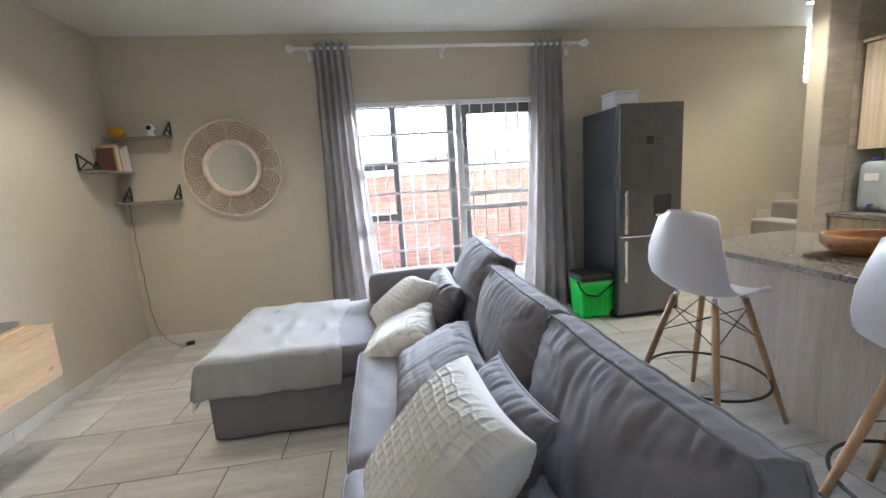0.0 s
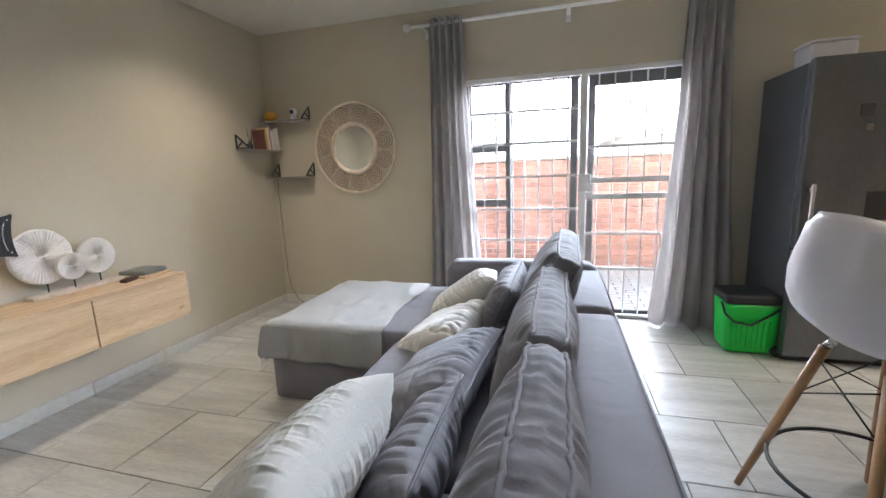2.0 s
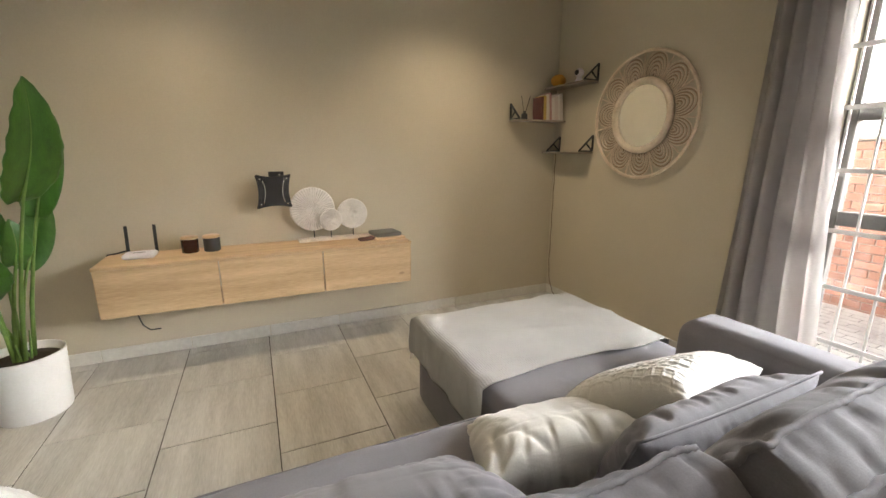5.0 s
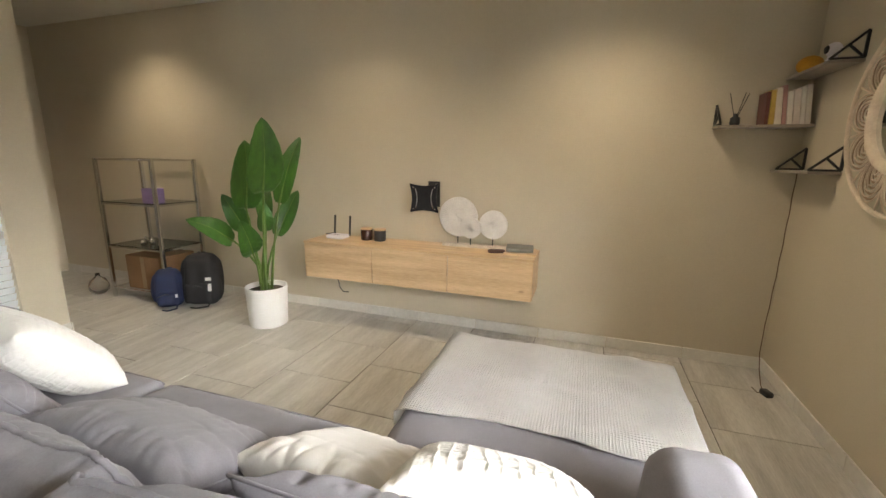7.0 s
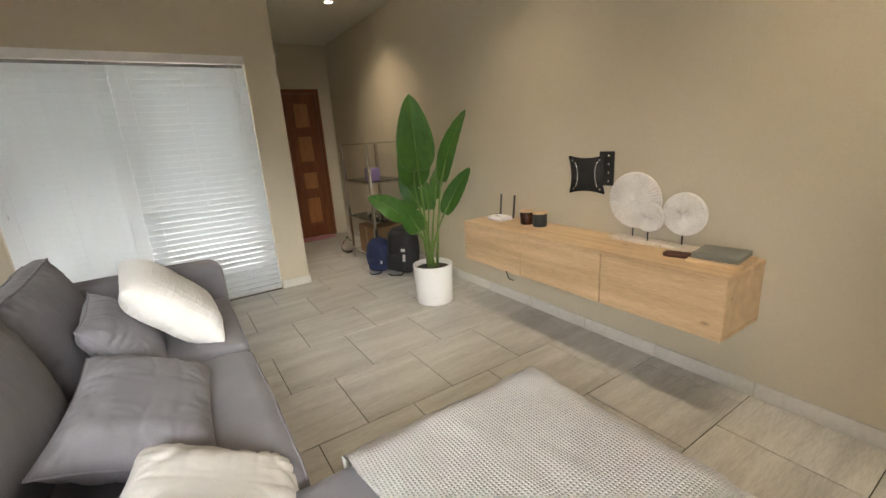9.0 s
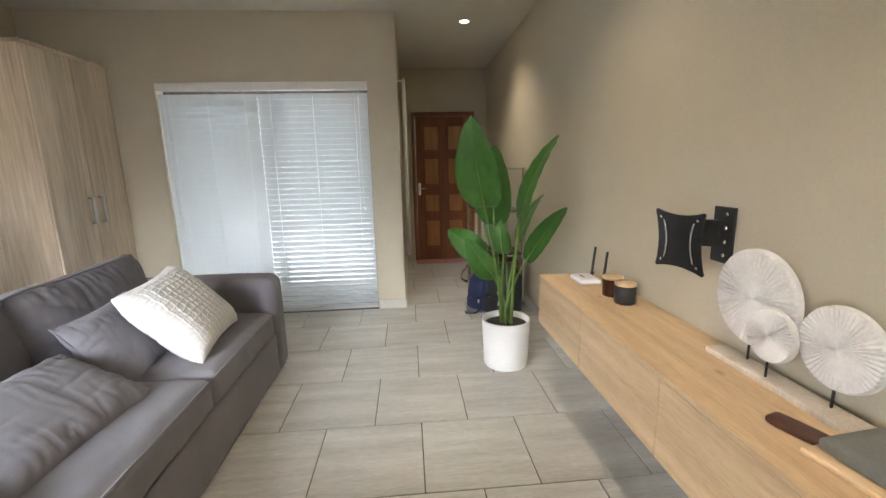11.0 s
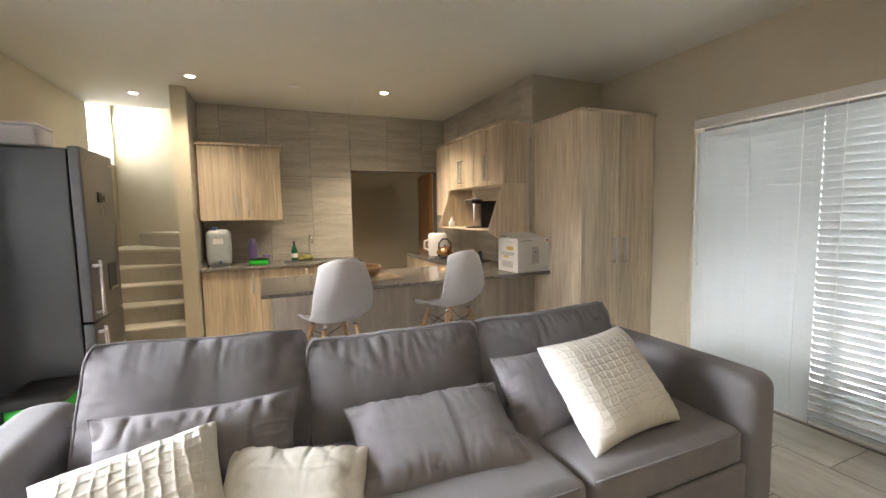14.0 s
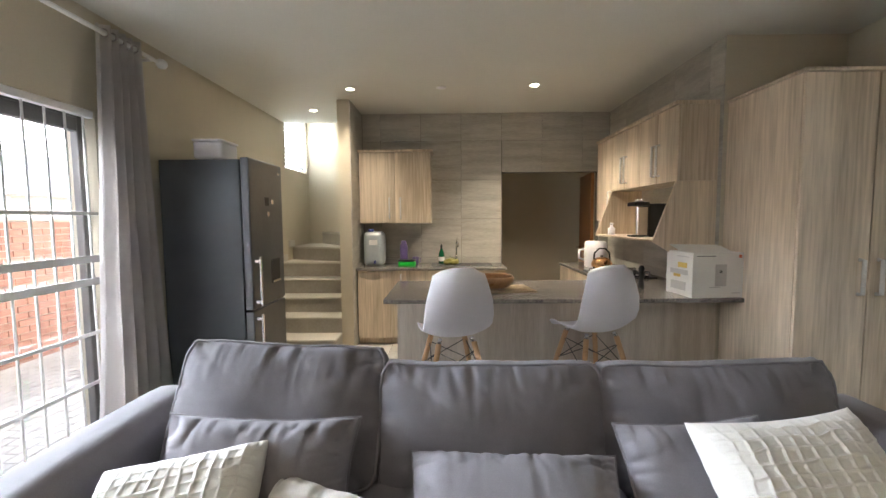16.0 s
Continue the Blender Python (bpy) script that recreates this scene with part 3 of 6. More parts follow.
at_world("handle_plate", boxed(-0.955, -0.915, -2.671, -2.664, 0.98, 1.16, 0.002, 1), chrome, door, "steel lock plate")
at_world("handle", tube(bmesh.new(), [(-0.935, -2.664, 1.08), (-0.935, -2.62, 1.08), (-0.95, -2.612, 1.08), (-1.05, -2.612, 1.08)], 0.009), chrome, door, "steel lever handle")
mat_ = thing("doormat", pose(-1.25, -2.5, 0), "faded pink cloth mat at the door", "doormat")
pink = surface("pink_cloth", (0.4, 0.14, 0.15), (0.55, 0.28, 0.28), 0.95, 12, 160, 0.4)
part("cloth", soft_box(0.8, 0.16, 0.03, 0.012, (0, 0, 0.004), 10, 0.01), pink, mat_).location = (0, 0, 0.018)

# ---- orange door in the passage ----
odoor = tagged(thing("door_2", pose(4.73, 0.475, 0), "open orange-brown wooden door in the passage", "door"), kind="structure")
at_world("leaf", moved(boxed(0, 0.74, -0.02, 0.02, 0.01, 2.03, 0.004, 1), pose(4.73, 0.475, 0, 0, 0, -7)), orange_wood, odoor)
at_world("handle", tube(bmesh.new(), [(5.38, 0.41, 1.03), (5.385, 0.46, 1.03), (5.28, 0.475, 1.03)], 0.009), chrome, odoor, "steel lever handle")

# ---- sofa ----
sofa = thing("sofa", pose(0.65, 2.1, 0), "grey fabric three-seat corner sofa with a chaise", "sofa")
SX0, SX1 = 0.16, 1.22
at_world("base", moved(soft_box(SX1 - SX0, 2.98, 0.30, 0.03, (0.0, 0, 0), 14), pose((SX0 + SX1) / 2, 2.09, 0.155)), sofa_cloth, sofa)
for y0, y1 in ((0.60, 2.683), (2.687, 3.60)):
    at_world("back_frame", moved(soft_box(0.24, y1 - y0, 0.64, 0.045, (0.006, 0.0, 0.012), 28, 0.006, y0 * 3, 6), pose(1.13, (y0 + y1) / 2, 0.345)), sofa_cloth, sofa)
    for x in (1.022, 1.238):
        at_world("piping", tube(bmesh.new(), [(x, y0 + 0.03, 0.655), (x, (y0 + y1) / 2, 0.664), (x, y1 - 0.03, 0.655)], 0.005, 6), sofa_cloth, sofa)
at_world("armrest", moved(soft_box(1.02, 0.22, 0.68, 0.06, (0.012, 0.014, 0.012), 20, 0.006), pose(0.66, 0.67, 0.345)), sofa_cloth, sofa)
at_world("armrest", moved(soft_box(1.02, 0.23, 0.70, 0.075, (0.012, 0.014, 0.012), 20, 0.006, 3), pose(0.72, 3.565, 0.355)), sofa_cloth, sofa)
for k, (y0, y1) in enumerate(((0.785, 1.66), (1.67, 2.655))):
    at_world("seat_cushion", moved(soft_box(0.84, y1 - y0, 0.17, 0.04, (0.01, 0, 0.022), 30, 0.010, k * 5), pose(0.575, (y0 + y1) / 2, 0.385)), sofa_cloth, sofa)
    for dz in (0.062,):
        pts = [(0.163, y0 + 0.02, 0.385 + dz), (0.158, y0 + 0.06, 0.385 + dz + 0.005), (0.155, (y0 + y1) / 2, 0.385 + dz + 0.006), (0.158, y1 - 0.06, 0.385 + dz + 0.005), (0.163, y1 - 0.02, 0.385 + dz)]
        at_world("piping", tube(bmesh.new(), pts, 0.005, 6), sofa_cloth, sofa)
at_world("chaise_base", moved(soft_box(1.20, 1.0, 0.30, 0.03, (0, 0, 0), 14), pose(-0.09, 3.175, 0.155)), sofa_cloth, sofa)
at_world("chaise_seat", moved(soft_box(1.66, 1.02, 0.17, 0.045, (0.008, 0, 0.022), 30, 0.008, 9), pose(0.13, 3.175, 0.385)), sofa_cloth, sofa)


def back_cushion(w, h, gusset, bulge, seed, n=72, m=44):
    """A boxed back cushion: two plump panels gathered into their seams and a crumpled gusset between them."""
    bm = bmesh.new()

    def edge(a, b):
        k = max(abs(a), abs(b))
        q = (abs(a) ** 9 + abs(b) ** 9) ** (1 / 9) if k > 1e-6 else 1.0
        f = k / q if k > 1e-6 else 1.0
        y_, z_ = a * w / 2 * f, b * h / 2 * f
        z_ += (0.012 * abs(a) ** 6 - 0.010 * (1 - a * a) + 0.010 * noise.noise(Vector((a * 2.2 + seed, 3, 1)))) * max(0.0, b) ** 3
        return y_, z_

    borders = []
    for s in (-1, 1):
        grid = []
        for i in range(n + 1):
            row = []
            for j in range(m + 1):
                a, b = 2 * i / n - 1, 2 * j / m - 1
                y_, z_ = edge(a, b)
                x_ = gusset / 2 + bulge * (max(0.0, (1 - abs(a) ** 2.6) * (1 - abs(b) ** 2.6))) ** 0.62
                da, db = (1 - abs(a)) * w / 2, (1 - abs(b)) * h / 2
                x_ += 0.024 * (gathers(y_, db, seed + s * 3 + (b > 0) * 7) + 0.8 * gathers(z_, da, seed + s * 5 + (a > 0) * 7))
                x_ += 0.012 * noise.noise(Vector((y_ * 5 + seed, z_ * 5, s))) * (1 - a ** 4) * (1 - b ** 4)
                row.append(bm.verts.new((s * x_, y_, z_)))
            grid.append(row)
        for i in range(n):
            for j in range(m):
                bm.faces.new((grid[i][j], grid[i + 1][j], grid[i + 1][j + 1], grid[i][j + 1]))
        loop = [grid[i][0] for i in range(n)] + [grid[n][j] for j in range(m)] + [grid[i][m] for i in range(n, 0, -1)] + [grid[0][j] for j in range(m, 0, -1)]
        borders.append(loop)
    lo, hi = borders
    k = len(lo)
    rows, steps = [lo], 6
    for q in range(1, steps):
        f = q / steps
        row, run = [], 0.0
        for i in range(k):
            p = lo[i].co.lerp(hi[i].co, f)
            out = Vector((0, p.y / (w / 2) ** 2, p.z / (h / 2) ** 2)).normalized() if p.length else Vector((0, 0, 1))
            run += (lo[i].co - lo[i - 1].co).length
            d = min(f, 1 - f) * gusset
            p += out * (0.014 * math.sin(math.pi * f) + 0.020 * gathers(run, d, seed + 17 * (f > 0.5), 26, 0.07) * math.sin(math.pi * f) ** 0.5)
            row.append(bm.verts.new(p))
        rows.append(row)
    rows.append(hi)
    for r0, r1 in zip(rows, rows[1:]):
        for i in range(k):
            j = (i + 1) % k
            bm.faces.new((r0[i], r0[j], r1[j], r1[i]))
    seams = [[tuple(v.co) for v in loop] + [tuple(loop[0].co)] for loop in borders]
    for f in bm.faces:
        f.smooth = True
    return bm, seams


for k, (y0, y1, lean, tip, xc, zc, h) in enumerate(((0.865, 1.745, 13, -1, 0.905, 0.645, 0.50), (1.735, 2.575, 14, 0, 0.905, 0.645, 0.50), (2.575, 3.375, 24, 3, 0.93, 0.70, 0.52))):
    m = pose(xc, (y0 + y1) / 2, zc, tip, lean, 0)
    body, seams = back_cushion(y1 - y0, h, 0.11, 0.075, k * 7.3 + 1)
    cush = at_world("back_cushion", moved(body, m), sofa_cloth, sofa)
    for line in seams:
        at_world("piping", moved(tube(bmesh.new(), line, 0.0065, 6), m), sofa_cloth, cush)

# ---- media unit ----
tv = thing("media_unit", pose(-1.735, 2.02, 0.41), "wall-hung knotty oak media unit with three flap doors", "media unit")
VY0, VY1, VX0, VX1, VZ0, VZ1 = 1.07, 2.955, WEST + 0.004, -1.555, 0.41, 0.715
at_world("top_board", boxed(VX0, VX1 + 0.004, VY0 - 0.003, VY1 + 0.003, VZ1 - 0.02, VZ1, 0.002, 1), oak, tv)
at_world("bottom_board", boxed(VX0, VX1 - 0.02, VY0, VY1, VZ0, VZ0 + 0.018, 0.002, 1), oak, tv)
for y in (VY0, VY1 - 0.02):
    at_world("side_board", boxed(VX0, VX1 - 0.001, y, y + 0.02, VZ0 + 0.019, VZ1 - 0.021, 0.002, 1), oak, tv)
for k in range(3):
    w = (VY1 - VY0) / 3
    at_world("flap_door", boxed(VX1 - 0.018, VX1, VY0 + k * w + 0.0035, VY0 + (k + 1) * w - 0.0035, VZ0, VZ1 - 0.022, 0.002, 1), oak, tv)

# ---- fridge ----
fridge = thing("fridge", pose(2.72, 4.1, 0), "tall brushed steel fridge-freezer with a water dispenser", "fridge")
FX0, FX1, FY0, FY1 = 2.415, 3.015, 3.775, 4.44
at_world("body", boxed(FX0, FX1, FY0 + 0.07, FY1, 0.04, 1.90, 0.008), fridge_side, fridge, "grey painted steel casing")
at_world("plinth", boxed(FX0 + 0.02, FX1 - 0.02, FY0 + 0.06, FY1 - 0.05, 0.003, 0.04), black_plastic, fridge)
for z0, z1 in ((0.05, 0.765), (0.775, 1.915)):
    d = at_world("door", boxed(FX0, FX1, FY0, FY0 + 0.064, z0, z1, 0.012, 3), steel, fridge)
    h0, h1 = (0.36, 0.74) if z0 < 0.1 else (0.80, 1.18)
    at_world("handle", boxed(FX0 + 0.03, FX0 + 0.055, FY0 - 0.055, FY0 - 0.035, h0, h1, 0.008), chrome, fridge, "silver bar handle")
    for h in (h0 + 0.02, h1 - 0.05):
        at_world("handle_foot", boxed(FX0 + 0.025, FX0 + 0.06, FY0 - 0.05, FY0 + 0.002, h, h + 0.03, 0.004, 1), chrome, fridge)
at_world("dispenser", boxed(FX0 + 0.33, FX0 + 0.50, FY0 - 0.004, FY0 + 0.004, 0.93, 1.13, 0.004, 1), black_plastic, fridge, "black water dispenser recess")
at_world("dispenser_tray", boxed(FX0 + 0.34, FX0 + 0.49, FY0 - 0.014, FY0 - 0.004, 0.935, 0.955, 0.003, 1), chrome, fridge)
at_world("badge", boxed(FX0 + 0.51, FX0 + 0.55, FY0 - 0.003, FY0 + 0.001, 1.835, 1.85), chrome, fridge)

# ---- kitchen ----
tall = thing("tall_cabinet", pose(2.1, -0.1, 0), "tall grey-oak pantry cabinet with two doors", "cabinet")
TX0, TY0, TY1, TZ = 1.775, SOUTH + 0.004, 0.30, 2.285
at_world("body", boxed(TX0 + 0.02, 2.43, TY0, TY1, 0.06, TZ - 0.022), grey_oak, tall)
at_world("plinth", boxed(TX0 + 0.05, 2.43, TY0 + 0.01, TY1 - 0.03, 0.002, 0.06), grey_oak, tall)
at_world("cornice", boxed(TX0 - 0.012, 2.43, TY0, TY1 + 0.012, TZ - 0.02, TZ, 0.003, 1), grey_oak, tall)
for y0, y1 in ((TY0 + 0.004, -0.118), (-0.112, TY1 - 0.002)):
    d = at_world("door", boxed(TX0, TX0 + 0.018, y0, y1, 0.07, TZ - 0.025, 0.002, 1), grey_oak, tall)
    y = y1 - 0.05 if y1 < 0 else y0 + 0.05
    at_world("handle", tube(bmesh.new(), [(TX0, y, 1.0), (TX0 - 0.03, y, 1.0), (TX0 - 0.03, y, 1.2), (TX0, y, 1.2)], 0.011), satin_steel, tall, "brushed steel bow handle")

isl = thing("kitchen_island", pose(2.7, 1.5, 0), "pale oak panelled breakfast counter base", "kitchen island")
at_world("front_panel", boxed(2.42, 2.44, 0.335, 2.70, 0.002, 0.868), light_oak_panel, isl)
at_world("end_panel", boxed(2.44, 3.0, 2.68, 2.70, 0.002, 0.868), light_oak_panel, isl)
at_world("body", boxed(2.442, 3.0, 0.95, 2.678, 0.05, 0.866), grey_oak, isl)
top = thing("worktop", pose(2.7, 1.5, 0.87), "dark speckled granite worktop of the breakfast counter", "worktop")
b = boxed(2.175, 3.05, 0.303, 2.765, 0.87, 0.90, 0.004)
box(b, 3.055, BACK - 0.004, 0.337, 0.93, 0.87, 0.90, 0.004)
at_world("slab", b, granite, top)

# ---- scatter cushions on the sofa ----


def leaning(x, y, z, tilt, spin=0.0, yaw=0.0):
    """The pose of a cushion that faces the room, tilted back by tilt degrees and spun in its own plane."""
    a = radians(tilt)
    m = Matrix(((0, math.sin(a), -math.cos(a)), (-1, 0, 0), (0, math.cos(a), math.sin(a)))).to_4x4()
    return Matrix.Translation((x, y, z)) @ pose(0, 0, 0, 0, 0, yaw) @ m @ pose(0, 0, 0, 0, 0, spin)


def tufts(u, v):
    """Raised frayed threads stitched in a grid."""
    fray = 0.7 + 0.6 * noise.noise(Vector((u * 60, v * 60, 2)))
    wob = 0.05 * noise.noise(Vector((u * 4, v * 4, 5)))
    return 0.0065 * fray * max(max(0.0, math.cos((u + wob) * 40)) ** 5, max(0.0, math.cos((v + wob) * 46)) ** 5)


def scatter(label, m, w, h, t, mat, seed, wrinkle=0.012, relief=None, piped=False, n=40):
    c = thing("scatter_cushion", m, label, "cushion", "scatter cushions on the sofa")
    part("cover", pillow(w, h, t, n, wrinkle, seed, 0.09, relief), mat, c)
    if piped:
        pts = []
        for a, b in (((-1, -1), (1, -1)), ((1, -1), (1, 1)), ((1, 1), (-1, 1)), ((-1, 1), (-1, -1))):
            for i in range(14):
                f = i / 14
                u, v = a[0] + (b[0] - a[0]) * f, a[1] + (b[1] - a[1]) * f
                pts.append((u * w / 2 * (1 - 0.09 * (1 - v * v) * abs(u) ** 3), v * h / 2 * (1 - 0.09 * (1 - u * u) * abs(v) ** 3), 0))
        part("piping", tube(bmesh.new(), pts + [pts[0]], 0.004, 6), mat, c)
    return c


scatter("cream cotton cushion with a tufted grid", leaning(0.43, 1.32, 0.668, 43, 5, 0), 0.52, 0.49, 0.21, cream_cloth, 1.3, 0.008, tufts, n=150)
scatter("grey fabric cushion with piped edges", leaning(0.62, 1.50, 0.59, 32, 3, 0), 0.50, 0.42, 0.17, sofa_cloth, 5.1, 0.028, None, True, 64)
scatter("long grey fabric lumbar cushion with piped edges", leaning(0.54, 2.11, 0.548, 64, 1, -4), 0.70, 0.43, 0.19, sofa_cloth, 8.7, 0.028, None, True, 72)
scatter("grey fabric cushion leaning on the sofa back", leaning(0.67, 2.965, 0.58, 25, -1, 0), 0.68, 0.42, 0.18, sofa_cloth, 12.2, 0.028, None, True, 72)
scatter("cream waffle cushion with a stitched grid", leaning(0.43, 3.10, 0.57, 56, 12, 0), 0.50, 0.48, 0.20, cream_cloth, 15.9, 0.010, tufts, n=150)
scatter("plain cream cotton cushion", leaning(0.40, 2.68, 0.50, 64, -14, 0), 0.50, 0.46, 0.19, cream_cloth, 19.4, 0.03, n=72)

# ---- throw over the chaise ----
throw = thing("throw_blanket", pose(-0.3, 3.17, 0.49), "pale grey waffle-weave throw spread over the chaise", "throw blanket")
b = bmesh.new()
NX, NY = 84, 96
X0, X1 = -0.70, 0.02
rows_ = []
for j in range(NY + 1):
    v = -0.21 + (1.02 + 0.21 + 0.10) * j / NY
    row = []
    for i in range(NX + 1):
        hem = 0.20 + 0.045 * noise.noise(Vector((v * 2.3, 5, 1)))
        s = -hem + (0.74 + hem) * i / NX + 0.02 * math.sin(j * 0.11) * (i / NX)
        x, y, z = X0 + s, 2.665 + v, 0.498
        drop = 0.0
        if s < 0:
            x, drop = X0 - 0.012 + 0.22 * s * (0.8 + 0.9 * noise.noise(Vector((v * 7, 0, 2)))) - 0.01 * noise.noise(Vector((v * 9, s * 3, 2))), -s
        if v < 0:
            y, drop = 2.665 - 0.014 - 0.016 * noise.noise(Vector((s * 9, v * 3, 1))), max(drop, -v)
        if v > 1.02:
            y, drop = 3.69 + 0.012, max(drop, v - 1.02)
        z -= drop
        edge = min(abs(s), abs(v), abs(1.02 - v))
        z -= 0.018 * max(0, 1 - edge / 0.05) ** 2 if drop == 0 else 0.018
        z += 0.010 * abs(noise.noise(Vector((x * 4, y * 4, 3)))) + 0.026 * max(0, noise.noise(Vector((x * 9 + 4, y * 5, 8)))) ** 1.5
        row.append(b.verts.new((x, y, z)))
    rows_.append(row)
for j in range(NY):
    for i in range(NX):
        f = b.faces.new((rows_[j][i], rows_[j][i + 1], rows_[j + 1][i + 1], rows_[j + 1][i]))
        f.smooth = True
bmesh.ops.solidify(b, geom=b.faces[:], thickness=0.006)
at_world("cloth", b, throw_cloth, throw, "", True)
g = bmesh.new()
for k in range(60):
    y = 2.66 + k * 0.0172
    tube(g, [(-0.752, y, 0.292), (-0.757 + 0.008 * math.sin(k), y + 0.004, 0.25), (-0.76, y - 0.004 * math.cos(k * 2), 0.215)], 0.0025, 4)
at_world("fringe", g, throw_cloth, throw, "short thread fringe")

# ---- curtains and rod ----
rod = thing("curtain_rod", pose(1.05, 4.36, 2.57), "white curtain rod with round finials", "curtain rod")
at_world("pole", tube(bmesh.new(), [(-0.27, 4.365, 2.575), (2.36, 4.365, 2.575)], 0.014, 12), white_paint, rod)
for x, d in ((-0.27, -1), (2.36, 1)):
    g = lathe(bmesh.new(), [(0.0, 0), (0.018, 0.0), (0.02, 0.01), (0.03, 0.02), (0.036, 0.04), (0.032, 0.06), (0.018, 0.074), (0.0, 0.078)], 16)
    at_world("finial", moved(g, pose(x, 4.365, 2.575, 0, 90 * d, 0)), white_paint, rod)
for x in (-0.17, 1.03, 2.27):
    g = boxed(x - 0.015, x + 0.015, 4.35, NORTH - 0.002, 2.548, 2.56, 0.003, 1)
    box(g, x - 0.018, x + 0.018, NORTH - 0.012, NORTH - 0.002, 2.50, 2.58, 0.003, 1)
    at_world("bracket", g, white_paint, rod)


def curtain(xa, xb, ba, bb, folds, seed):
    c = thing("curtain", pose((xa + xb) / 2, 4.40, 0.02), "grey fabric curtain drawn back beside the sliding door", "curtain", "pair of grey curtains")
    g = bmesh.new()
    n, m = folds * 12, 40
    grid = []
    for j in range(m + 1):
        f = j / m
        z = 2.625 - f * 2.605
        row = []
        for i in range(n + 1):
            u = i / n
            flare = f ** 1.6
            x = (xa + (xb - xa) * u) * (1 - flare) + (ba + (bb - ba) * u) * flare
            ph = u * folds * 2 * math.pi
            amp = 0.052 * (0.85 + 0.4 * f) * (0.8 + 0.4 * noise.noise(Vector((u * 5 + seed, f * 1.5, 0))))
            y = 4.372 + amp * math.sin(ph + 0.9 * f * noise.noise(Vector((u * 3, f * 2, seed)))) + 0.01 * noise.noise(Vector((u * 9, f * 4, seed)))
            row.append(g.verts.new((x + 0.012 * math.cos(ph) * f, y, z)))
        grid.append(row)
    for j in range(m):
        for i in range(n):
            fc = g.faces.new((grid[j][i], grid[j][i + 1], grid[j + 1][i + 1], grid[j + 1][i]))
            fc.smooth = True
    bmesh.ops.solidify(g, geom=g.faces[:], thickness=0.003)
    at_world("cloth", g, curtain_cloth, c, "", True)
    for i in range(folds):
        u = (i + 0.5) / folds
        x = xa + (xb - xa) * u
        ring = [(x, 4.365 + 0.024 * math.cos(k * math.pi / 6), 2.575 + 0.024 * math.sin(k * math.pi / 6)) for k in range(13)]
        at_world("eyelet", tube(bmesh.new(), ring, 0.005, 6), chrome, c, "steel eyelet ring")


curtain(-0.12, 0.185, -0.21, 0.33, 5, 1.0)
curtain(1.87, 2.17, 1.68, 2.33, 5, 7.0)

# ---- venetian blinds over the patio door ----
patio = tagged(thing("window_3", pose(0.49, SOUTH - 0.1, 0), "bronze aluminium sliding patio door behind blinds", "sliding door"), kind="structure")
for a in ((-0.43, -0.37, 0, 2.10), (1.35, 1.41, 0, 2.10), (-0.37, 1.35, 2.04, 2.10), (-0.37, 1.35, 0, 0.05), (0.45, 0.53, 0.05, 2.04)):
    frame_bar(*a, y0=SOUTH - 0.17, y1=SOUTH - 0.12, under=patio)
p = at_world("pane", boxed(-0.37, 1.35, SOUTH - 0.147, SOUTH - 0.143, 0.05, 2.04), glass, patio)
p.visible_shadow = False


def blind(x0, x1, tilt, label):
    root = thing("venetian_blind", pose((x0 + x1) / 2, SOUTH - 0.03, 2.10), label, "window blind", "blinds over the patio door")
    at_world("valance", boxed(x0, x1, SOUTH - 0.005, SOUTH + 0.014, 2.085, 2.155, 0.003, 1), white_paint, root)
    w = x1 - x0
    slat = bmesh.new()
    box(slat, -w / 2, w / 2, -0.0275, 0.0275, -0.0013, 0.0013)
    me = mesh_of("slat", slat, slat_white)
    for i in range(41):
        z = 0.035 + i * 0.05
        piece("slat", me, root, pose(0, 0, z - 2.10, tilt + 1.2 * noise.noise(Vector((i * 0.7, x0, 0))), 0.15 * noise.noise(Vector((i * 1.7, x1, 2))), 0))
    at_world("bottom_rail", boxed(x0 + 0.006, x1 - 0.006, SOUTH - 0.045, SOUTH - 0.02, 0.008, 0.024, 0.003, 1), white_paint, root)
    for f in (0.12, 0.5, 0.88):
        x = x0 + (x1 - x0) * f
        at_world("ladder_cord", tube(bmesh.new(), [(x, SOUTH - 0.004, 0.02), (x, SOUTH - 0.004, 2.09)], 0.0012, 5), white_paint, root)
    xw = x0 + 0.08 if x0 < 0 else x1 - 0.06
    at_world("tilt_cord", tube(bmesh.new(), [(xw, SOUTH + 0.006, 2.08), (xw + 0.004, SOUTH + 0.008, 1.5), (xw, SOUTH + 0.006, 1.02)], 0.0018, 5), white_paint, root)
    at_world("tassel", lathe(bmesh.new(), [(0, 0), (0.008, 0.004), (0.006, 0.03), (0.0, 0.034)], 10, (xw, SOUTH + 0.006, 0.99)), white_paint, root)


blind(-0.425, 0.5575, 68, "white venetian blind with daylight between its slats")
blind(0.558, 1.405, -80, "closed white venetian blind")

# ---- round rattan mirror ----
mir = thing("wall_mirror", pose(-0.945, NORTH - 0.032, 1.60), "round mirror in a woven rattan frame on the wall", "mirror")


def disc_pose(g):
    return moved(g, pose(0, 0, 0, 90, 0, 0))


part("glass", disc_pose(lathe(bmesh.new(), [(0, 0.006), (0.212, 0.006), (0.212, -0.004), (0, -0.004)], 48)), mirror_glass, mir, "round mirror glass").data.shade_flat()


def ring(r, a, n=72, z=0.0):
    return [(r * math.cos(2 * math.pi * i / n), z, r * math.sin(2 * math.pi * i / n)) for i in range(n + 1)]


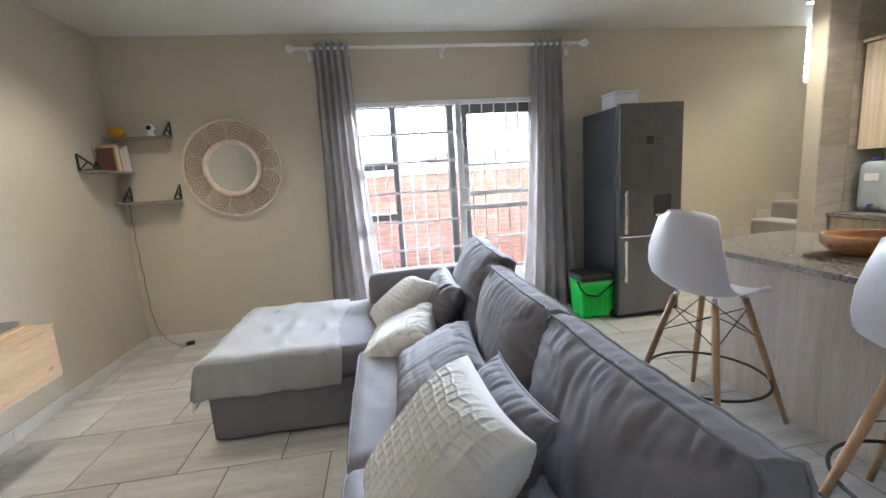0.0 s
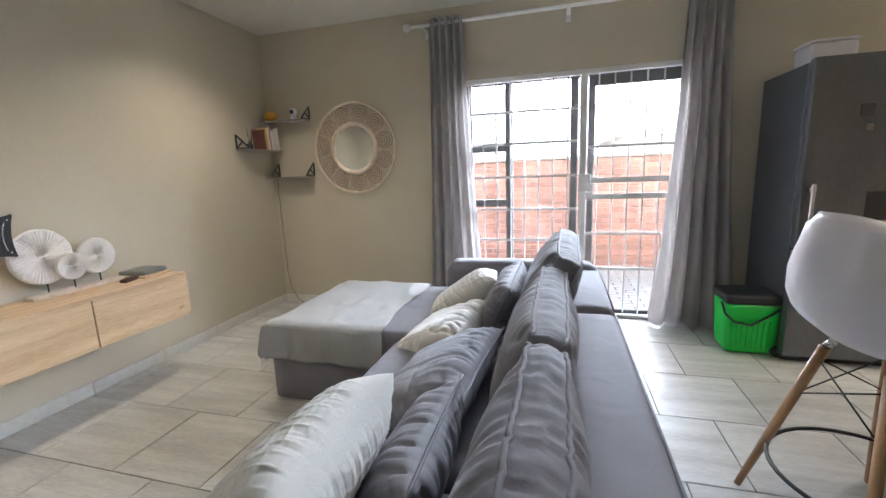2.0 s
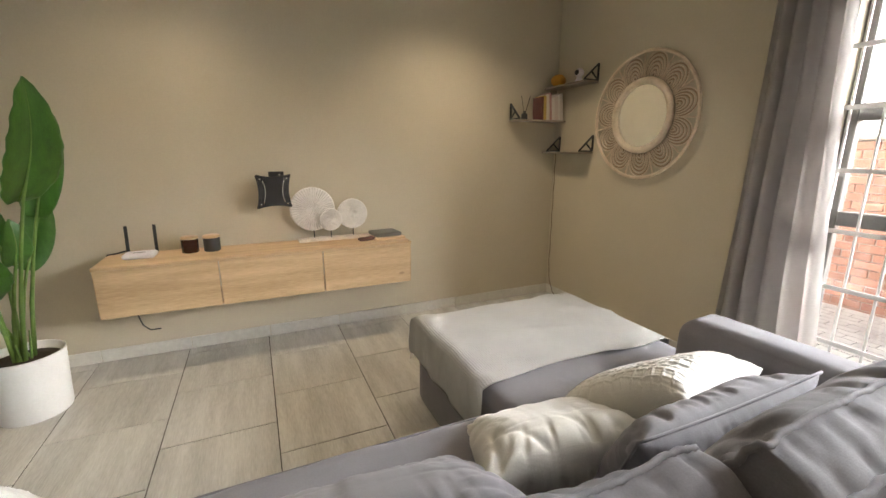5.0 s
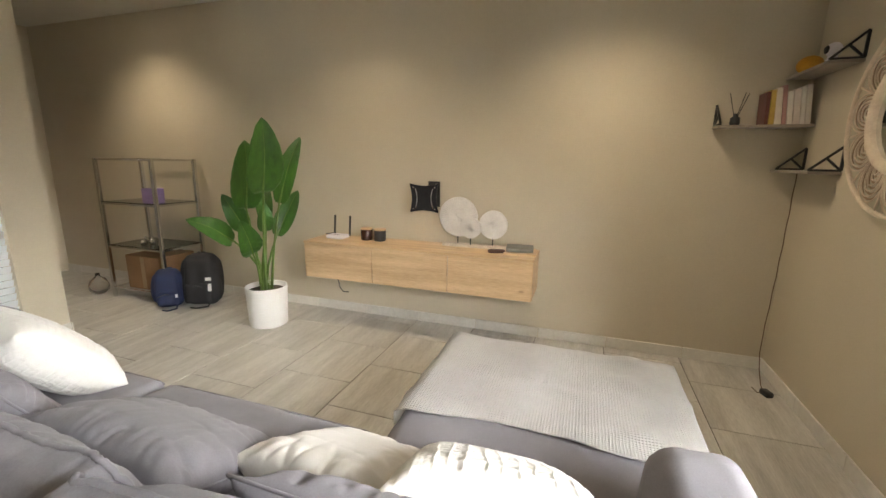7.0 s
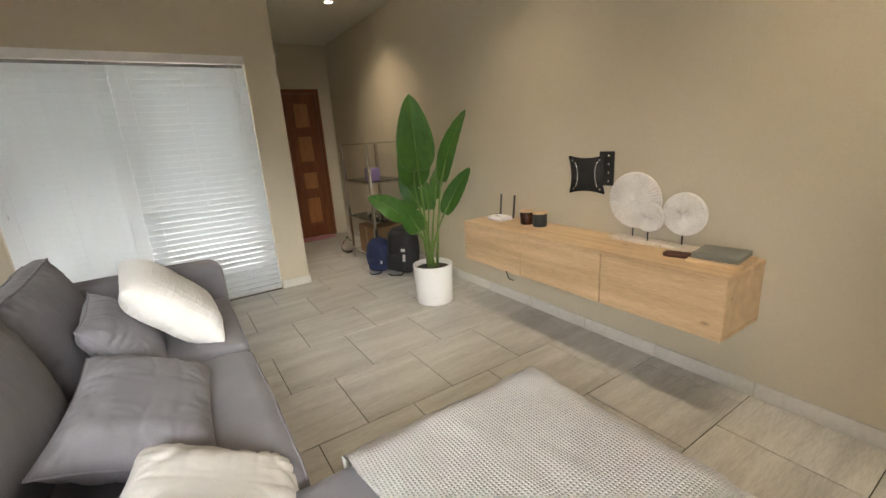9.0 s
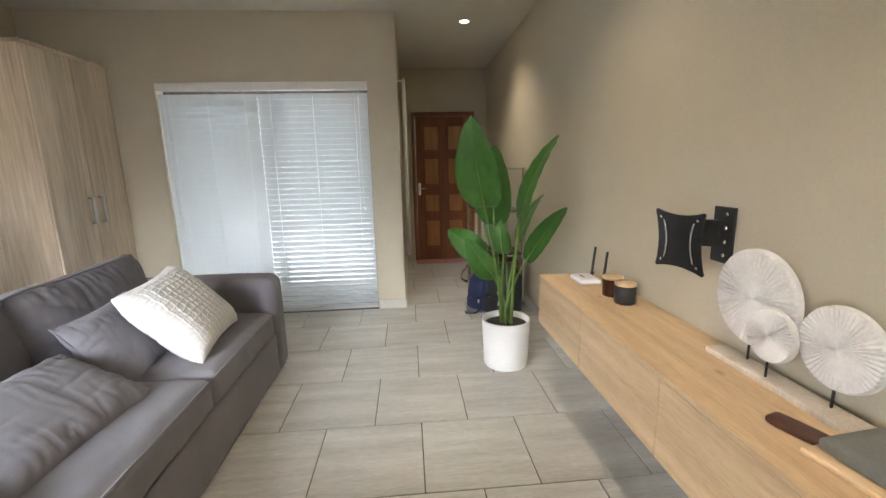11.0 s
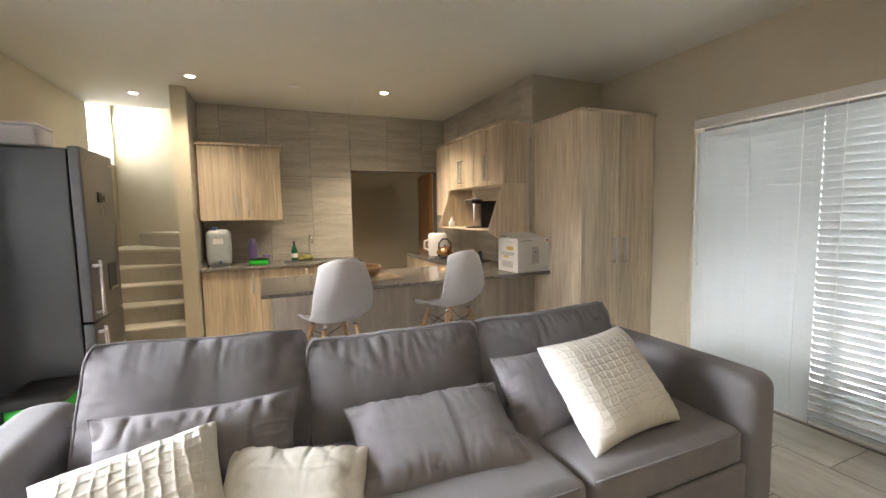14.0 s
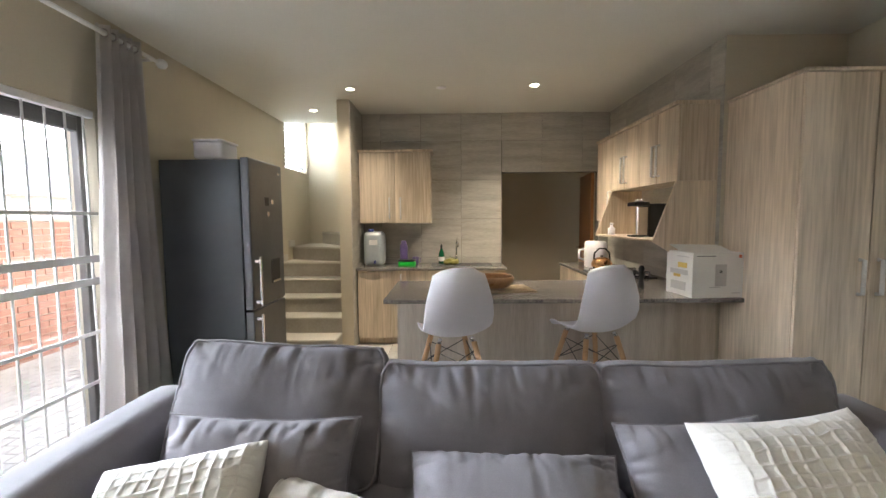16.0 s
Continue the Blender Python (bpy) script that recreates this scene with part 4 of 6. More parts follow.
part("inner_ring", tube(bmesh.new(), ring(0.232, 0, z=-0.010), 0.024, 10), rattan, mir, "wrapped cane ring")
part("outer_ring", tube(bmesh.new(), ring(0.425, 0, z=-0.006), 0.011, 8), rattan, mir, "cane hoop")
for k in range(11):
    th = 2 * math.pi * k / 11 + 0.2
    g = bmesh.new()
    for q in range(1, 7):
        pts = []
        for i in range(17):
            a = -math.pi / 2 + math.pi * i / 16
            rr = 0.262 + 0.155 * (q / 6) * math.cos(a)
            tt = th + (0.104 * (q / 6) * math.sin(a)) / 0.35
            pts.append((rr * math.cos(tt), -0.004 - 0.002 * (q % 2), rr * math.sin(tt)))
        tube(g, pts, 0.0036, 5)
    part("rattan_fan", g, rattan, mir)
    # Strands added between the canes to paint in the shaded, brown-woven gaps.
    g = bmesh.new()
    for q in range(1, 7):
        s = (q - 0.5) / 6
        pts = []
        for i in range(15):
            a = -math.pi / 2 + math.pi * i / 14
            rr, tt = 0.262 + 0.155 * s * math.cos(a), th + 0.104 * s * math.sin(a) / 0.35
            pts.append((rr * math.cos(tt), 0.004, rr * math.sin(tt)))
        tube(g, pts, 0.0048, 5)
    part("gap_shade_fan", g, gap_shade_cane, mir, "brown strands for the weave and shade in the gaps")
    t2 = th + math.pi / 11
    part("spoke", tube(bmesh.new(), [(0.255 * math.cos(t2), -0.004, 0.255 * math.sin(t2)), (0.42 * math.cos(t2), -0.004, 0.42 * math.sin(t2))], 0.005, 6), rattan, mir)

# ---- corner shelves ----


def triangle(a, bq, c, th, mat, root):
    """A black triangular bracket, open in the middle, from three corners."""
    g = bmesh.new()
    for p_, q_ in ((a, bq), (bq, c), (c, a)):
        tube(g, [p_, q_], th, 4)
    mid = tuple((u + w) / 2 for u, w in zip(a, c))
    tube(g, [bq, mid], th * 0.8, 4)
    return at_world("bracket", g, mat, root, "black metal triangle bracket")


shelf_wood = surface("grey_shelf_board", (0.24, 0.20, 0.16), (0.36, 0.31, 0.25), 0.5, 3, 50, 0.06, stretch=(0.6, 6, 6))
sh1 = thing("corner_shelf", pose(-1.67, NORTH, 1.89), "small grey-brown shelf with a black triangle bracket", "shelf", "corner shelves")
at_world("board", boxed(WEST + 0.012, -1.42, NORTH - 0.15, NORTH - 0.003, 1.885, 1.90, 0.002, 1), shelf_wood, sh1)
triangle((-1.43, NORTH - 0.006, 2.03), (-1.43, NORTH - 0.006, 1.905), (-1.43, NORTH - 0.145, 1.905), 0.0085, black_metal, sh1)
sh2 = thing("corner_shelf", pose(WEST, 4.25, 1.61), "small grey-brown shelf with a black triangle bracket", "shelf", "corner shelves")
at_world("board", boxed(WEST + 0.003, WEST + 0.15, 4.0, NORTH - 0.012, 1.605, 1.62, 0.002, 1), shelf_wood, sh2)
triangle((WEST + 0.006, 4.01, 1.75), (WEST + 0.006, 4.01, 1.625), (WEST + 0.145, 4.01, 1.625), 0.0085, black_metal, sh2)
sh3 = thing("corner_shelf", pose(-1.67, NORTH, 1.345), "small shelf with two black triangle brackets", "shelf", "corner shelves")
at_world("board", boxed(WEST + 0.012, -1.42, NORTH - 0.15, NORTH - 0.003, 1.34, 1.355, 0.002, 1), shelf_wood, sh3)
for x in (-1.84, -1.43):
    triangle((x, NORTH - 0.006, 1.485), (x, NORTH - 0.006, 1.36), (x, NORTH - 0.145, 1.36), 0.0085, black_metal, sh3)
orb = thing("ornament_ball", pose(-1.83, 4.43, 1.90), "round orange-yellow ribbed ornament on the shelf", "ornament")
orange = surface("orange_yellow_felt", (0.50, 0.24, 0.02), (0.66, 0.36, 0.04), 0.7, 8, 120, 0.2)
g = bmesh.new()
prof = [(0.065 * math.sin(math.pi * i / 14), 0.052 - 0.052 * math.cos(math.pi * i / 14)) for i in range(15)]
lathe(g, prof, 30)
for v in g.verts:
    a = math.atan2(v.co.y, v.co.x)
    k = 1 - 0.05 * abs(math.cos(4 * a))
    v.co.x, v.co.y = v.co.x * k, v.co.y * k
part("body", g, orange, orb, "", True)
wcam = thing("security_camera", pose(-1.56, 4.42, 1.90), "small white indoor security camera with a black face", "security camera")
part("base", lathe(bmesh.new(), [(0, 0), (0.032, 0), (0.034, 0.008), (0.024, 0.03), (0.02, 0.045), (0, 0.046)], 20), white_plastic, wcam)
g = lathe(bmesh.new(), [(0.036 * math.sin(math.pi * i / 12), 0.075 - 0.036 * math.cos(math.pi * i / 12)) for i in range(13)], 22)
part("head", g, white_plastic, wcam, "", True)
part("lens", moved(lathe(bmesh.new(), [(0, 0.006), (0.014, 0.005), (0.021, 0), (0, -0.002)], 18), pose(0.006, -0.034, 0.075, 90, 0, 10)), black_plastic, wcam, "black lens face")
book_cols = [((0.10, 0.03, 0.03), (0.16, 0.06, 0.05)), ((0.45, 0.30, 0.06), (0.58, 0.40, 0.10)), ((0.62, 0.56, 0.47), (0.74, 0.68, 0.58)), ((0.42, 0.22, 0.19), (0.52, 0.30, 0.27)),
             ((0.66, 0.62, 0.55), (0.78, 0.74, 0.67)), ((0.60, 0.52, 0.46), (0.70, 0.62, 0.56)), ((0.68, 0.64, 0.58), (0.80, 0.76, 0.70)), ((0.62, 0.55, 0.50), (0.72, 0.66, 0.60))]
page = surface("book_pages", (0.6, 0.55, 0.45), (0.72, 0.67, 0.57), 0.9, 20, 200, 0.2)
y = 4.235
for k in range(8):
    tk = 0.020 + 0.007 * ((k * 7) % 3)
    hgt = 0.185 + 0.012 * ((k * 5) % 4)
    c = surface("book_cover", *book_cols[k], 0.55, 8, 90, 0.05)
    bk = thing("book", pose(WEST + 0.075, y + tk / 2, 1.621, 5 if k > 1 else 2, 0, 0), "paperback book standing on the corner shelf", "book", "books on the corner shelf")
    g = boxed(-0.06, 0.065, -tk / 2, -tk / 2 + 0.002, 0, hgt)
    box(g, -0.06, 0.065, tk / 2 - 0.002, tk / 2, 0, hgt)
    box(g, 0.063, 0.066, -tk / 2 + 0.002, tk / 2 - 0.002, 0, hgt)
    part("cover", g, c, bk)
    part("pages", boxed(-0.056, 0.0625, -tk / 2 + 0.0025, tk / 2 - 0.0025, 0.003, hgt - 0.004), page, bk)
    y += tk + 0.003
reed = thing("reed_diffuser", pose(WEST + 0.08, 4.10, 1.621), "dark glass reed diffuser with black sticks", "diffuser")
part("bottle", lathe(bmesh.new(), [(0, 0), (0.026, 0), (0.028, 0.01), (0.026, 0.045), (0.011, 0.055), (0.011, 0.07), (0, 0.07)], 18), black_plastic, reed)
for dx, dy in ((0.02, -0.05), (-0.01, 0.06), (0.03, 0.03)):
    part("reed", tube(bmesh.new(), [(0, 0, 0.02), (dx, dy, 0.19)], 0.0022, 5), black_metal, reed)
cable = thing("power_cable", pose(-1.8, 4.42, 0), "thin brown cable hanging to an adapter on the floor", "cable")
pts = [(-1.865 + 0.005 * math.sin(i * 1.7) + 0.00012 * i * i, 4.478 - 0.0001 * i * i, 1.345 - i * 0.0555) for i in range(20)]
pts += [(-1.79, 4.43, 0.17), (-1.72, 4.42, 0.07), (-1.64, 4.41, 0.012), (-1.56, 4.40, 0.008), (-1.54, 4.36, 0.008), (-1.60, 4.35, 0.008)]
brown = surface("brown_cable", (0.10, 0.06, 0.03), (0.16, 0.10, 0.06), 0.6, 10, 90, 0.05)
at_world("cord", tube(bmesh.new(), pts, 0.003, 6), brown, cable)
at_world("adapter", moved(soft_box(0.07, 0.045, 0.035, 0.01, (0, 0, 0), 6), pose(-1.52, 4.40, 0.021, 0, 0, 20)), black_plastic, cable, "black power adapter")

# ---- plant ----
plant = thing("potted_plant", pose(-1.415, 0.775, 0), "tall broad-leaved banana-type plant in a ribbed white pot", "potted plant")
prof = [(0, 0), (0.148, 0.0), (0.152, 0.006)] + [(0.153 + 0.014 * i / 22 + (0.0012 if i % 2 else -0.0012), 0.01 + 0.315 * i / 22) for i in range(23)] + [(0.167, 0.333), (0.160, 0.335), (0.156, 0.33), (0.152, 0.29), (0, 0.285)]
part("pot", lathe(bmesh.new(), prof, 48), pot_white, plant, "ribbed white pot")
part("soil", lathe(bmesh.new(), [(0, 0.302), (0.08, 0.300), (0.15, 0.292), (0.15, 0.288), (0, 0.287)], 24), soil, plant, "dark potting soil")


def leaf(root, bx, by, bz, tx, ty, tz, width, face, bend=0.04, foot=None):
    """A long petiole and an oval blade with a folded midrib; face: the way its upper side looks."""
    o = plant.matrix_basis.translation
    base, tip, face = Vector((bx, by, bz)) - o, Vector((tx, ty, tz)) - o, Vector(face).normalized()
    f = foot or (0.03 * math.sin(bx * 40), 0.03 * math.cos(by * 40))
    start = Vector((f[0], f[1], 0.28))
    stem = [start, start.lerp(base, 0.3) + Vector((0, 0, 0.08)), start.lerp(base, 0.65) + Vector((0, 0, 0.06)), base]
    pt = tube(bmesh.new(), stem + [base.lerp(tip, 0.35)], [0.012, 0.010, 0.008, 0.007, 0.004], 8)
    lf = part("leaf", bmesh.new(), leaf_green, root)
    stemo = part("petiole", pt, stem_green, root)
    along = (tip - base).normalized()
    face = (face - along * face.dot(along)).normalized()
    side = along.cross(face)
    L = (tip - base).length
    n, m = 22, 10
    g = bmesh.new()
    grid = []
    for i in range(n + 1):
        s = i / n
        w = width / 2 * (math.sin(math.pi * min(1, s * 0.97 + 0.03) ** 0.72)) ** 0.6
        w = max(w, 0.004)
        row = []
        for j in range(-m, m + 1):
            u = j / m
            p_ = base + along * (L * s) - face * (bend * (2 * s - 0.7) ** 2) + side * (w * u)
            p_ += face * (0.28 * w * abs(u) - 0.10 * w * u * u) + face * 0.006 * math.sin(s * 40 + u * 6) * abs(u) * width * 3
            row.append(g.verts.new(p_))
        grid.append(row)
    for i in range(n):
        for j in range(2 * m):
            q = g.faces.new((grid[i][j], grid[i + 1][j], grid[i + 1][j + 1], grid[i][j + 1]))
            q.smooth = True
    bmesh.ops.remove_doubles(g, verts=g.verts[:], dist=0.0005)
    bmesh.ops.solidify(g, geom=g.faces[:], thickness=0.0015)
    g.to_mesh(lf.data)
    g.free()
    rib = tube(bmesh.new(), [base + along * (L * i / 10) - face * (bend * (2 * i / 10 - 0.7) ** 2 - 0.001) for i in range(11)], [0.006 * (1 - i / 12) for i in range(11)], 6)
    part("midrib", rib, stem_green, lf)


leaf(plant, -1.235, 0.975, 1.12, -1.10, 1.17, 1.62, 0.27, (0.45, 0.88, -0.1), 0.05)
leaf(plant, -1.345, 0.70, 0.98, -1.31, 0.80, 1.50, 0.26, (0.45, 0.89, 0.0), 0.04)
leaf(plant, -1.455, 0.93, 1.03, -1.60, 1.02, 1.57, 0.17, (0.92, 0.25, 0.1), 0.05)
leaf(plant, -1.50, 0.75, 0.87, -1.70, 0.56, 1.20, 0.15, (0.85, 0.3, 0.2), 0.03)
leaf(plant, -1.54, 0.815, 0.745, -1.765, 0.875, 1.12, 0.16, (0.75, 0.5, 0.3), 0.03)
leaf(plant, -1.29, 0.60, 0.72, -1.05, 0.46, 0.95, 0.20, (0.5, 0.6, 0.8), 0.05)
leaf(plant, -1.36, 0.72, 0.60, -1.13, 0.875, 0.885, 0.19, (0.55, 0.45, 0.6), 0.04)
leaf(plant, -1.46, 0.56, 0.78, -1.31, 0.52, 1.08, 0.17, (0.6, 0.75, 0.2), 0.04)
leaf(plant, -1.38, 0.84, 0.80, -1.33, 0.90, 1.02, 0.13, (0.6, 0.8, 0.1), 0.03)
for k in range(5):
    a = k * 1.3
    part("shoot", tube(bmesh.new(), [(0.03 * math.cos(a), 0.03 * math.sin(a), 0.28), (0.05 * math.cos(a), 0.05 * math.sin(a), 0.40 + 0.02 * k)], [0.007, 0.003], 6), stem_green, plant)

# ---- things on and above the media unit ----
VT = VZ1
br = thing("tv_bracket", pose(-1.8, 2.05, 1.1), "black swivel television wall bracket without a screen", "tv bracket")
at_world("wall_plate", boxed(WEST + 0.002, WEST + 0.014, 2.04, 2.14, 1.01, 1.215, 0.002, 1), black_metal, br)
for z in (1.05, 1.10, 1.15, 1.20):
    at_world("bolt", moved(lathe(bmesh.new(), [(0, 0.008), (0.007, 0.006), (0.008, 0), (0, 0)], 8), pose(WEST + 0.014, 2.11, z - 0.01, 0, 90, 0)), chrome, br, "steel bolt")
at_world("arm", moved(boxed(-0.012, 0.012, -0.08, 0.08, -0.05, 0.05, 0.003, 1), pose(-1.85, 2.03, 1.115, 0, 0, 60)), black_metal, br)
at_world("pivot", tube(bmesh.new(), [(-1.79, 2.02, 1.03), (-1.79, 2.02, 1.18)], 0.014, 10), black_metal, br)
pm = pose(-1.765, 2.06, 1.09, 0, 4, 10)


def concave_plate(half, dip, th):
    """A square plate whose four sides curve inwards."""
    g = bmesh.new()
    side = [(half - dip * (1 - u * u), half * u * 0.94) for u in [i / 6 - 1 for i in range(13)]]
    outline = []
    for k in range(4):
        c, s_ = round(math.cos(k * math.pi / 2)), round(math.sin(k * math.pi / 2))
        outline += [(c * a - s_ * e, s_ * a + c * e) for a, e in side]
    lo = [g.verts.new((0, x, z)) for x, z in outline]
    hi = [g.verts.new((th, x, z)) for x, z in outline]
    g.faces.new(lo[::-1])
    g.faces.new(hi)
    for i in range(len(outline)):
        k = (i + 1) % len(outline)
        g.faces.new((lo[i], lo[k], hi[k], hi[i]))
    bmesh.ops.bevel(g, geom=[e for e in g.edges if len(e.link_faces) == 2 and e.calc_face_angle(0) > 1.2], offset=0.001, segments=1, affect="EDGES")
    return g


at_world("screen_plate", moved(concave_plate(0.114, 0.016, 0.005), pm), black_gloss, br, "glossy black four-pointed mounting plate")
for s in (-1, 1):
    pts = [(0.006, s * (0.055 + 0.015 * (i / 8 - 0.5) ** 2 * 4), -0.075 + 0.15 * i / 8) for i in range(9)]
    at_world("slot_rail", moved(tube(bmesh.new(), pts, 0.004, 6), pm), chrome, br, "worn bright slot edge")
for sy in (-1, 1):
    for sz in (-1, 1):
        at_world("screw", moved(lathe(bmesh.new(), [(0, 0.006), (0.005, 0.004), (0.006, 0), (0, 0)], 8), pm @ pose(0.005, sy * 0.085, sz * 0.085, 0, 90, 0)), chrome, br)

carved = surface("whitewashed_carved_wood", (0.64, 0.61, 0.58), (0.82, 0.80, 0.77), 0.75, 9, 110, 0.4)
orn = thing("disc_sculpture", pose(-1.82, 2.43, VT), "three whitewashed carved discs on thin rods over a wooden base", "ornament")
at_world("base", boxed(-1.88, -1.80, 2.20, 2.76, VT, VT + 0.02, 0.003, 1), light_oak_panel, orn)


def carved_disc(x, y, z, r):
    g = bmesh.new()
    n = 96
    prof = [(0.0, 0.012), (0.25, 0.0115), (0.7, 0.0115), (0.95, 0.011), (1.0, 0.004), (1.0, -0.011), (0.0, -0.012)]
    rings = []
    for f, h in prof:
        rings.append([g.verts.new((h + (0.0022 * (1 if j % 2 else -1) if 0.05 < f < 0.97 and h > 0 else 0), r * f * math.cos(2 * math.pi * j / n), r * f * math.sin(2 * math.pi * j / n))) for j in range(n)])
    for a, c in zip(rings, rings[1:]):
        for j in range(n):
            k = (j + 1) % n
            g.faces.new((a[j], a[k], c[k], c[j]))
    bmesh.ops.remove_doubles(g, verts=g.verts[:], dist=0.0003)
    at_world("disc", moved(g, pose(x, y, z)), carved, orn)
    at_world("rod", tube(bmesh.new(), [(x, y, VT + 0.02), (x, y, z - r + 0.006)], 0.004, 6), black_metal, orn)


carved_disc(-1.862, 2.315, 0.945, 0.158)
carved_disc(-1.822, 2.43, 0.868, 0.082)
carved_disc(-1.855, 2.60, 0.898, 0.112)
router = thing("router", pose(-1.76, 1.26, VT), "white wireless router with two black antennas", "router")
at_world("case", moved(soft_box(0.12, 0.17, 0.03, 0.014, (0, 0, 0.003), 10), pose(-1.76, 1.265, VT + 0.016)), white_plastic, router)
at_world("marking", boxed(-1.745, -1.735, 1.235, 1.295, VT + 0.0335, VT + 0.0345), black_plastic, router)
for y in (1.19, 1.34):
    at_world("antenna", moved(boxed(-0.005, 0.005, -0.009, 0.009, 0, 0.175, 0.003, 1), pose(-1.83, y, VT + 0.012, 0, -6, 0)), black_plastic, router, "black antenna")
at_world("cable", tube(bmesh.new(), [(-1.82, 1.22, VT + 0.02), (-1.85, 1.18, VT + 0.03), (-1.87, 1.12, VT + 0.012), (-1.885, 1.066, VT + 0.004), (-1.89, 1.056, VT - 0.04), (-1.895, 1.054, VT - 0.12), (-1.895, 1.056, VZ0 + 0.02),
                                     (-1.89, 1.10, VZ0 - 0.02), (-1.88, 1.17, VZ0 - 0.10), (-1.88, 1.19, VZ0 - 0.18), (-1.87, 1.23, VZ0 - 0.215), (-1.86, 1.29, VZ0 - 0.21)], 0.0048, 6), black_plastic, router, "black network cable")
amber = surface("dark_amber_glass", (0.03, 0.008, 0.004), (0.06, 0.018, 0.009), 0.12, 4, 60, 0.0)
for y, m_, lab in ((1.53, amber, "dark amber jar candle with a wooden lid"), (1.655, black_plastic, "matt black jar candle with a wooden lid")):
    jar = thing("candle_jar", pose(-1.79, y, VT), lab, "candle", "candle jars")
    part("jar", lathe(bmesh.new(), [(0, 0), (0.045, 0), (0.049, 0.005), (0.05, 0.085), (0.046, 0.088), (0, 0.088)], 28), m_, jar)
    part("lid", lathe(bmesh.new(), [(0, 0.089), (0.050, 0.089), (0.051, 0.093), (0.051, 0.101), (0.048, 0.104), (0, 0.104)], 28), oak, jar, "pale wooden lid")
dark_book = surface("grey_laptop_shell", (0.13, 0.135, 0.12), (0.18, 0.185, 0.165), 0.5, 6, 100, 0.05)
nb = thing("notebook", pose(-1.75, 2.82, VT), "grey-green closed notebook on a wooden tray", "notebook")
at_world("tray", moved(boxed(-0.115, 0.115, -0.115, 0.115, 0, 0.014, 0.003, 1), pose(-1.77, 2.828, VT + 0.001, 0, 0, 6)), oak, nb, "oak tray")
at_world("cover", moved(soft_box(0.19, 0.20, 0.03, 0.008, (0, 0, 0), 6), pose(-1.778, 2.825, VT + 0.031, 0, 0, 6)), dark_book, nb)
rem = thing("glasses_case", pose(-1.7, 2.66, VT), "dark brown leather case on the media unit", "case")
at_world("case", moved(soft_box(0.05, 0.13, 0.022, 0.01, (0, 0, 0.003), 8), pose(-1.70, 2.665, VT + 0.013, 0, 0, 18)), surface("brown_leather", (0.05, 0.018, 0.01), (0.09, 0.035, 0.02), 0.5, 8, 120, 0.2), rem)
tray = thing("extension_socket", pose(-1.8, 2.0, VZ0), "white extension socket fixed under the media unit", "power strip")
at_world("strip", boxed(-1.84, -1.78, 1.93, 2.22, VZ0 - 0.032, VZ0 - 0.001, 0.006, 1), white_plastic, tray)
at_world("plug", boxed(-1.835, -1.785, 1.80, 1.88, VZ0 - 0.032, VZ0 - 0.001, 0.006, 1), black_plastic, tray, "black plug-in adapter")

# ---- rack, bags and box in the hallway ----
rack = thing("metal_rack", pose(-1.63, -0.76, 0), "open chrome rack with smoked glass shelves", "rack")
RX0, RX1, RY0, RY1, RH = -1.86, -1.43, -1.12, -0.40, 1.36
for x in (RX0, RX1):
    for y in (RY0, RY1):
        at_world("post", boxed(x - 0.016, x + 0.016, y - 0.016, y + 0.016, 0.002, RH, 0.004, 1), chrome, rack)
for z in (0.10, 0.52, 0.94, RH - 0.011):
    for y in (RY0, RY1):
        at_world("side_rail", boxed(RX0 + 0.017, RX1 - 0.017, y - 0.008, y + 0.008, z - 0.008, z + 0.008), chrome, rack)
    for x in (RX0, RX1):
        at_world("long_rail", boxed(x - 0.008, x + 0.008, RY0 + 0.017, RY1 - 0.017, z - 0.008, z + 0.008), chrome, rack)
for z in (0.52, 0.94):
    at_world("glass_shelf", boxed(RX0 + 0.01, RX1 - 0.01, RY0 + 0.012, RY1 - 0.012, z + 0.009, z + 0.015), smoked, rack, "smoked glass shelf")
cb = thing("cardboard_box", pose(-1.66, -0.72, 0.10), "brown cardboard box on the rack's lowest level", "box")
at_world("carton", boxed(-1.84, -1.46, -0.95, -0.5, 0.109, 0.44, 0.004, 1), cardboard, cb)
at_world("tape", boxed(-1.459, -1.4575, -0.75, -0.70, 0.12, 0.43), surface("brown_tape", (0.3, 0.2, 0.1), (0.36, 0.25, 0.14), 0.3), cb)
lilac = surface("lilac_card", (0.22, 0.15, 0.34), (0.30, 0.22, 0.44), 0.5, 6, 80, 0.05)
pb = thing("gift_box", pose(-1.55, -0.6, 0.955), "small lilac box on the rack", "box")
at_world("carton", boxed(-1.60, -1.48, -0.64, -0.50, 0.956, 1.09, 0.004, 1), lilac, pb)
for k, (x, y, h) in enumerate(((-1.62, -0.86, 0.05), (-1.55, -0.80, 0.035), (-1.60, -0.74, 0.06), (-1.53, -0.55, 0.03))):
    ft = thing("ornament", pose(x, y, 0.536), "small polished silver ornament on the rack", "ornament", "silver ornaments on the rack")
    part("body", lathe(bmesh.new(), [(0, 0), (0.022, 0), (0.018, 0.01), (0.03, h * 0.6), (0.012, h), (0.016, h + 0.012), (0, h + 0.012)], 14), chrome, ft)
jugc = thing("glass_bottle", pose(-1.45, -1.38, 0), "clear round glass bottle standing on the hall floor", "bottle")
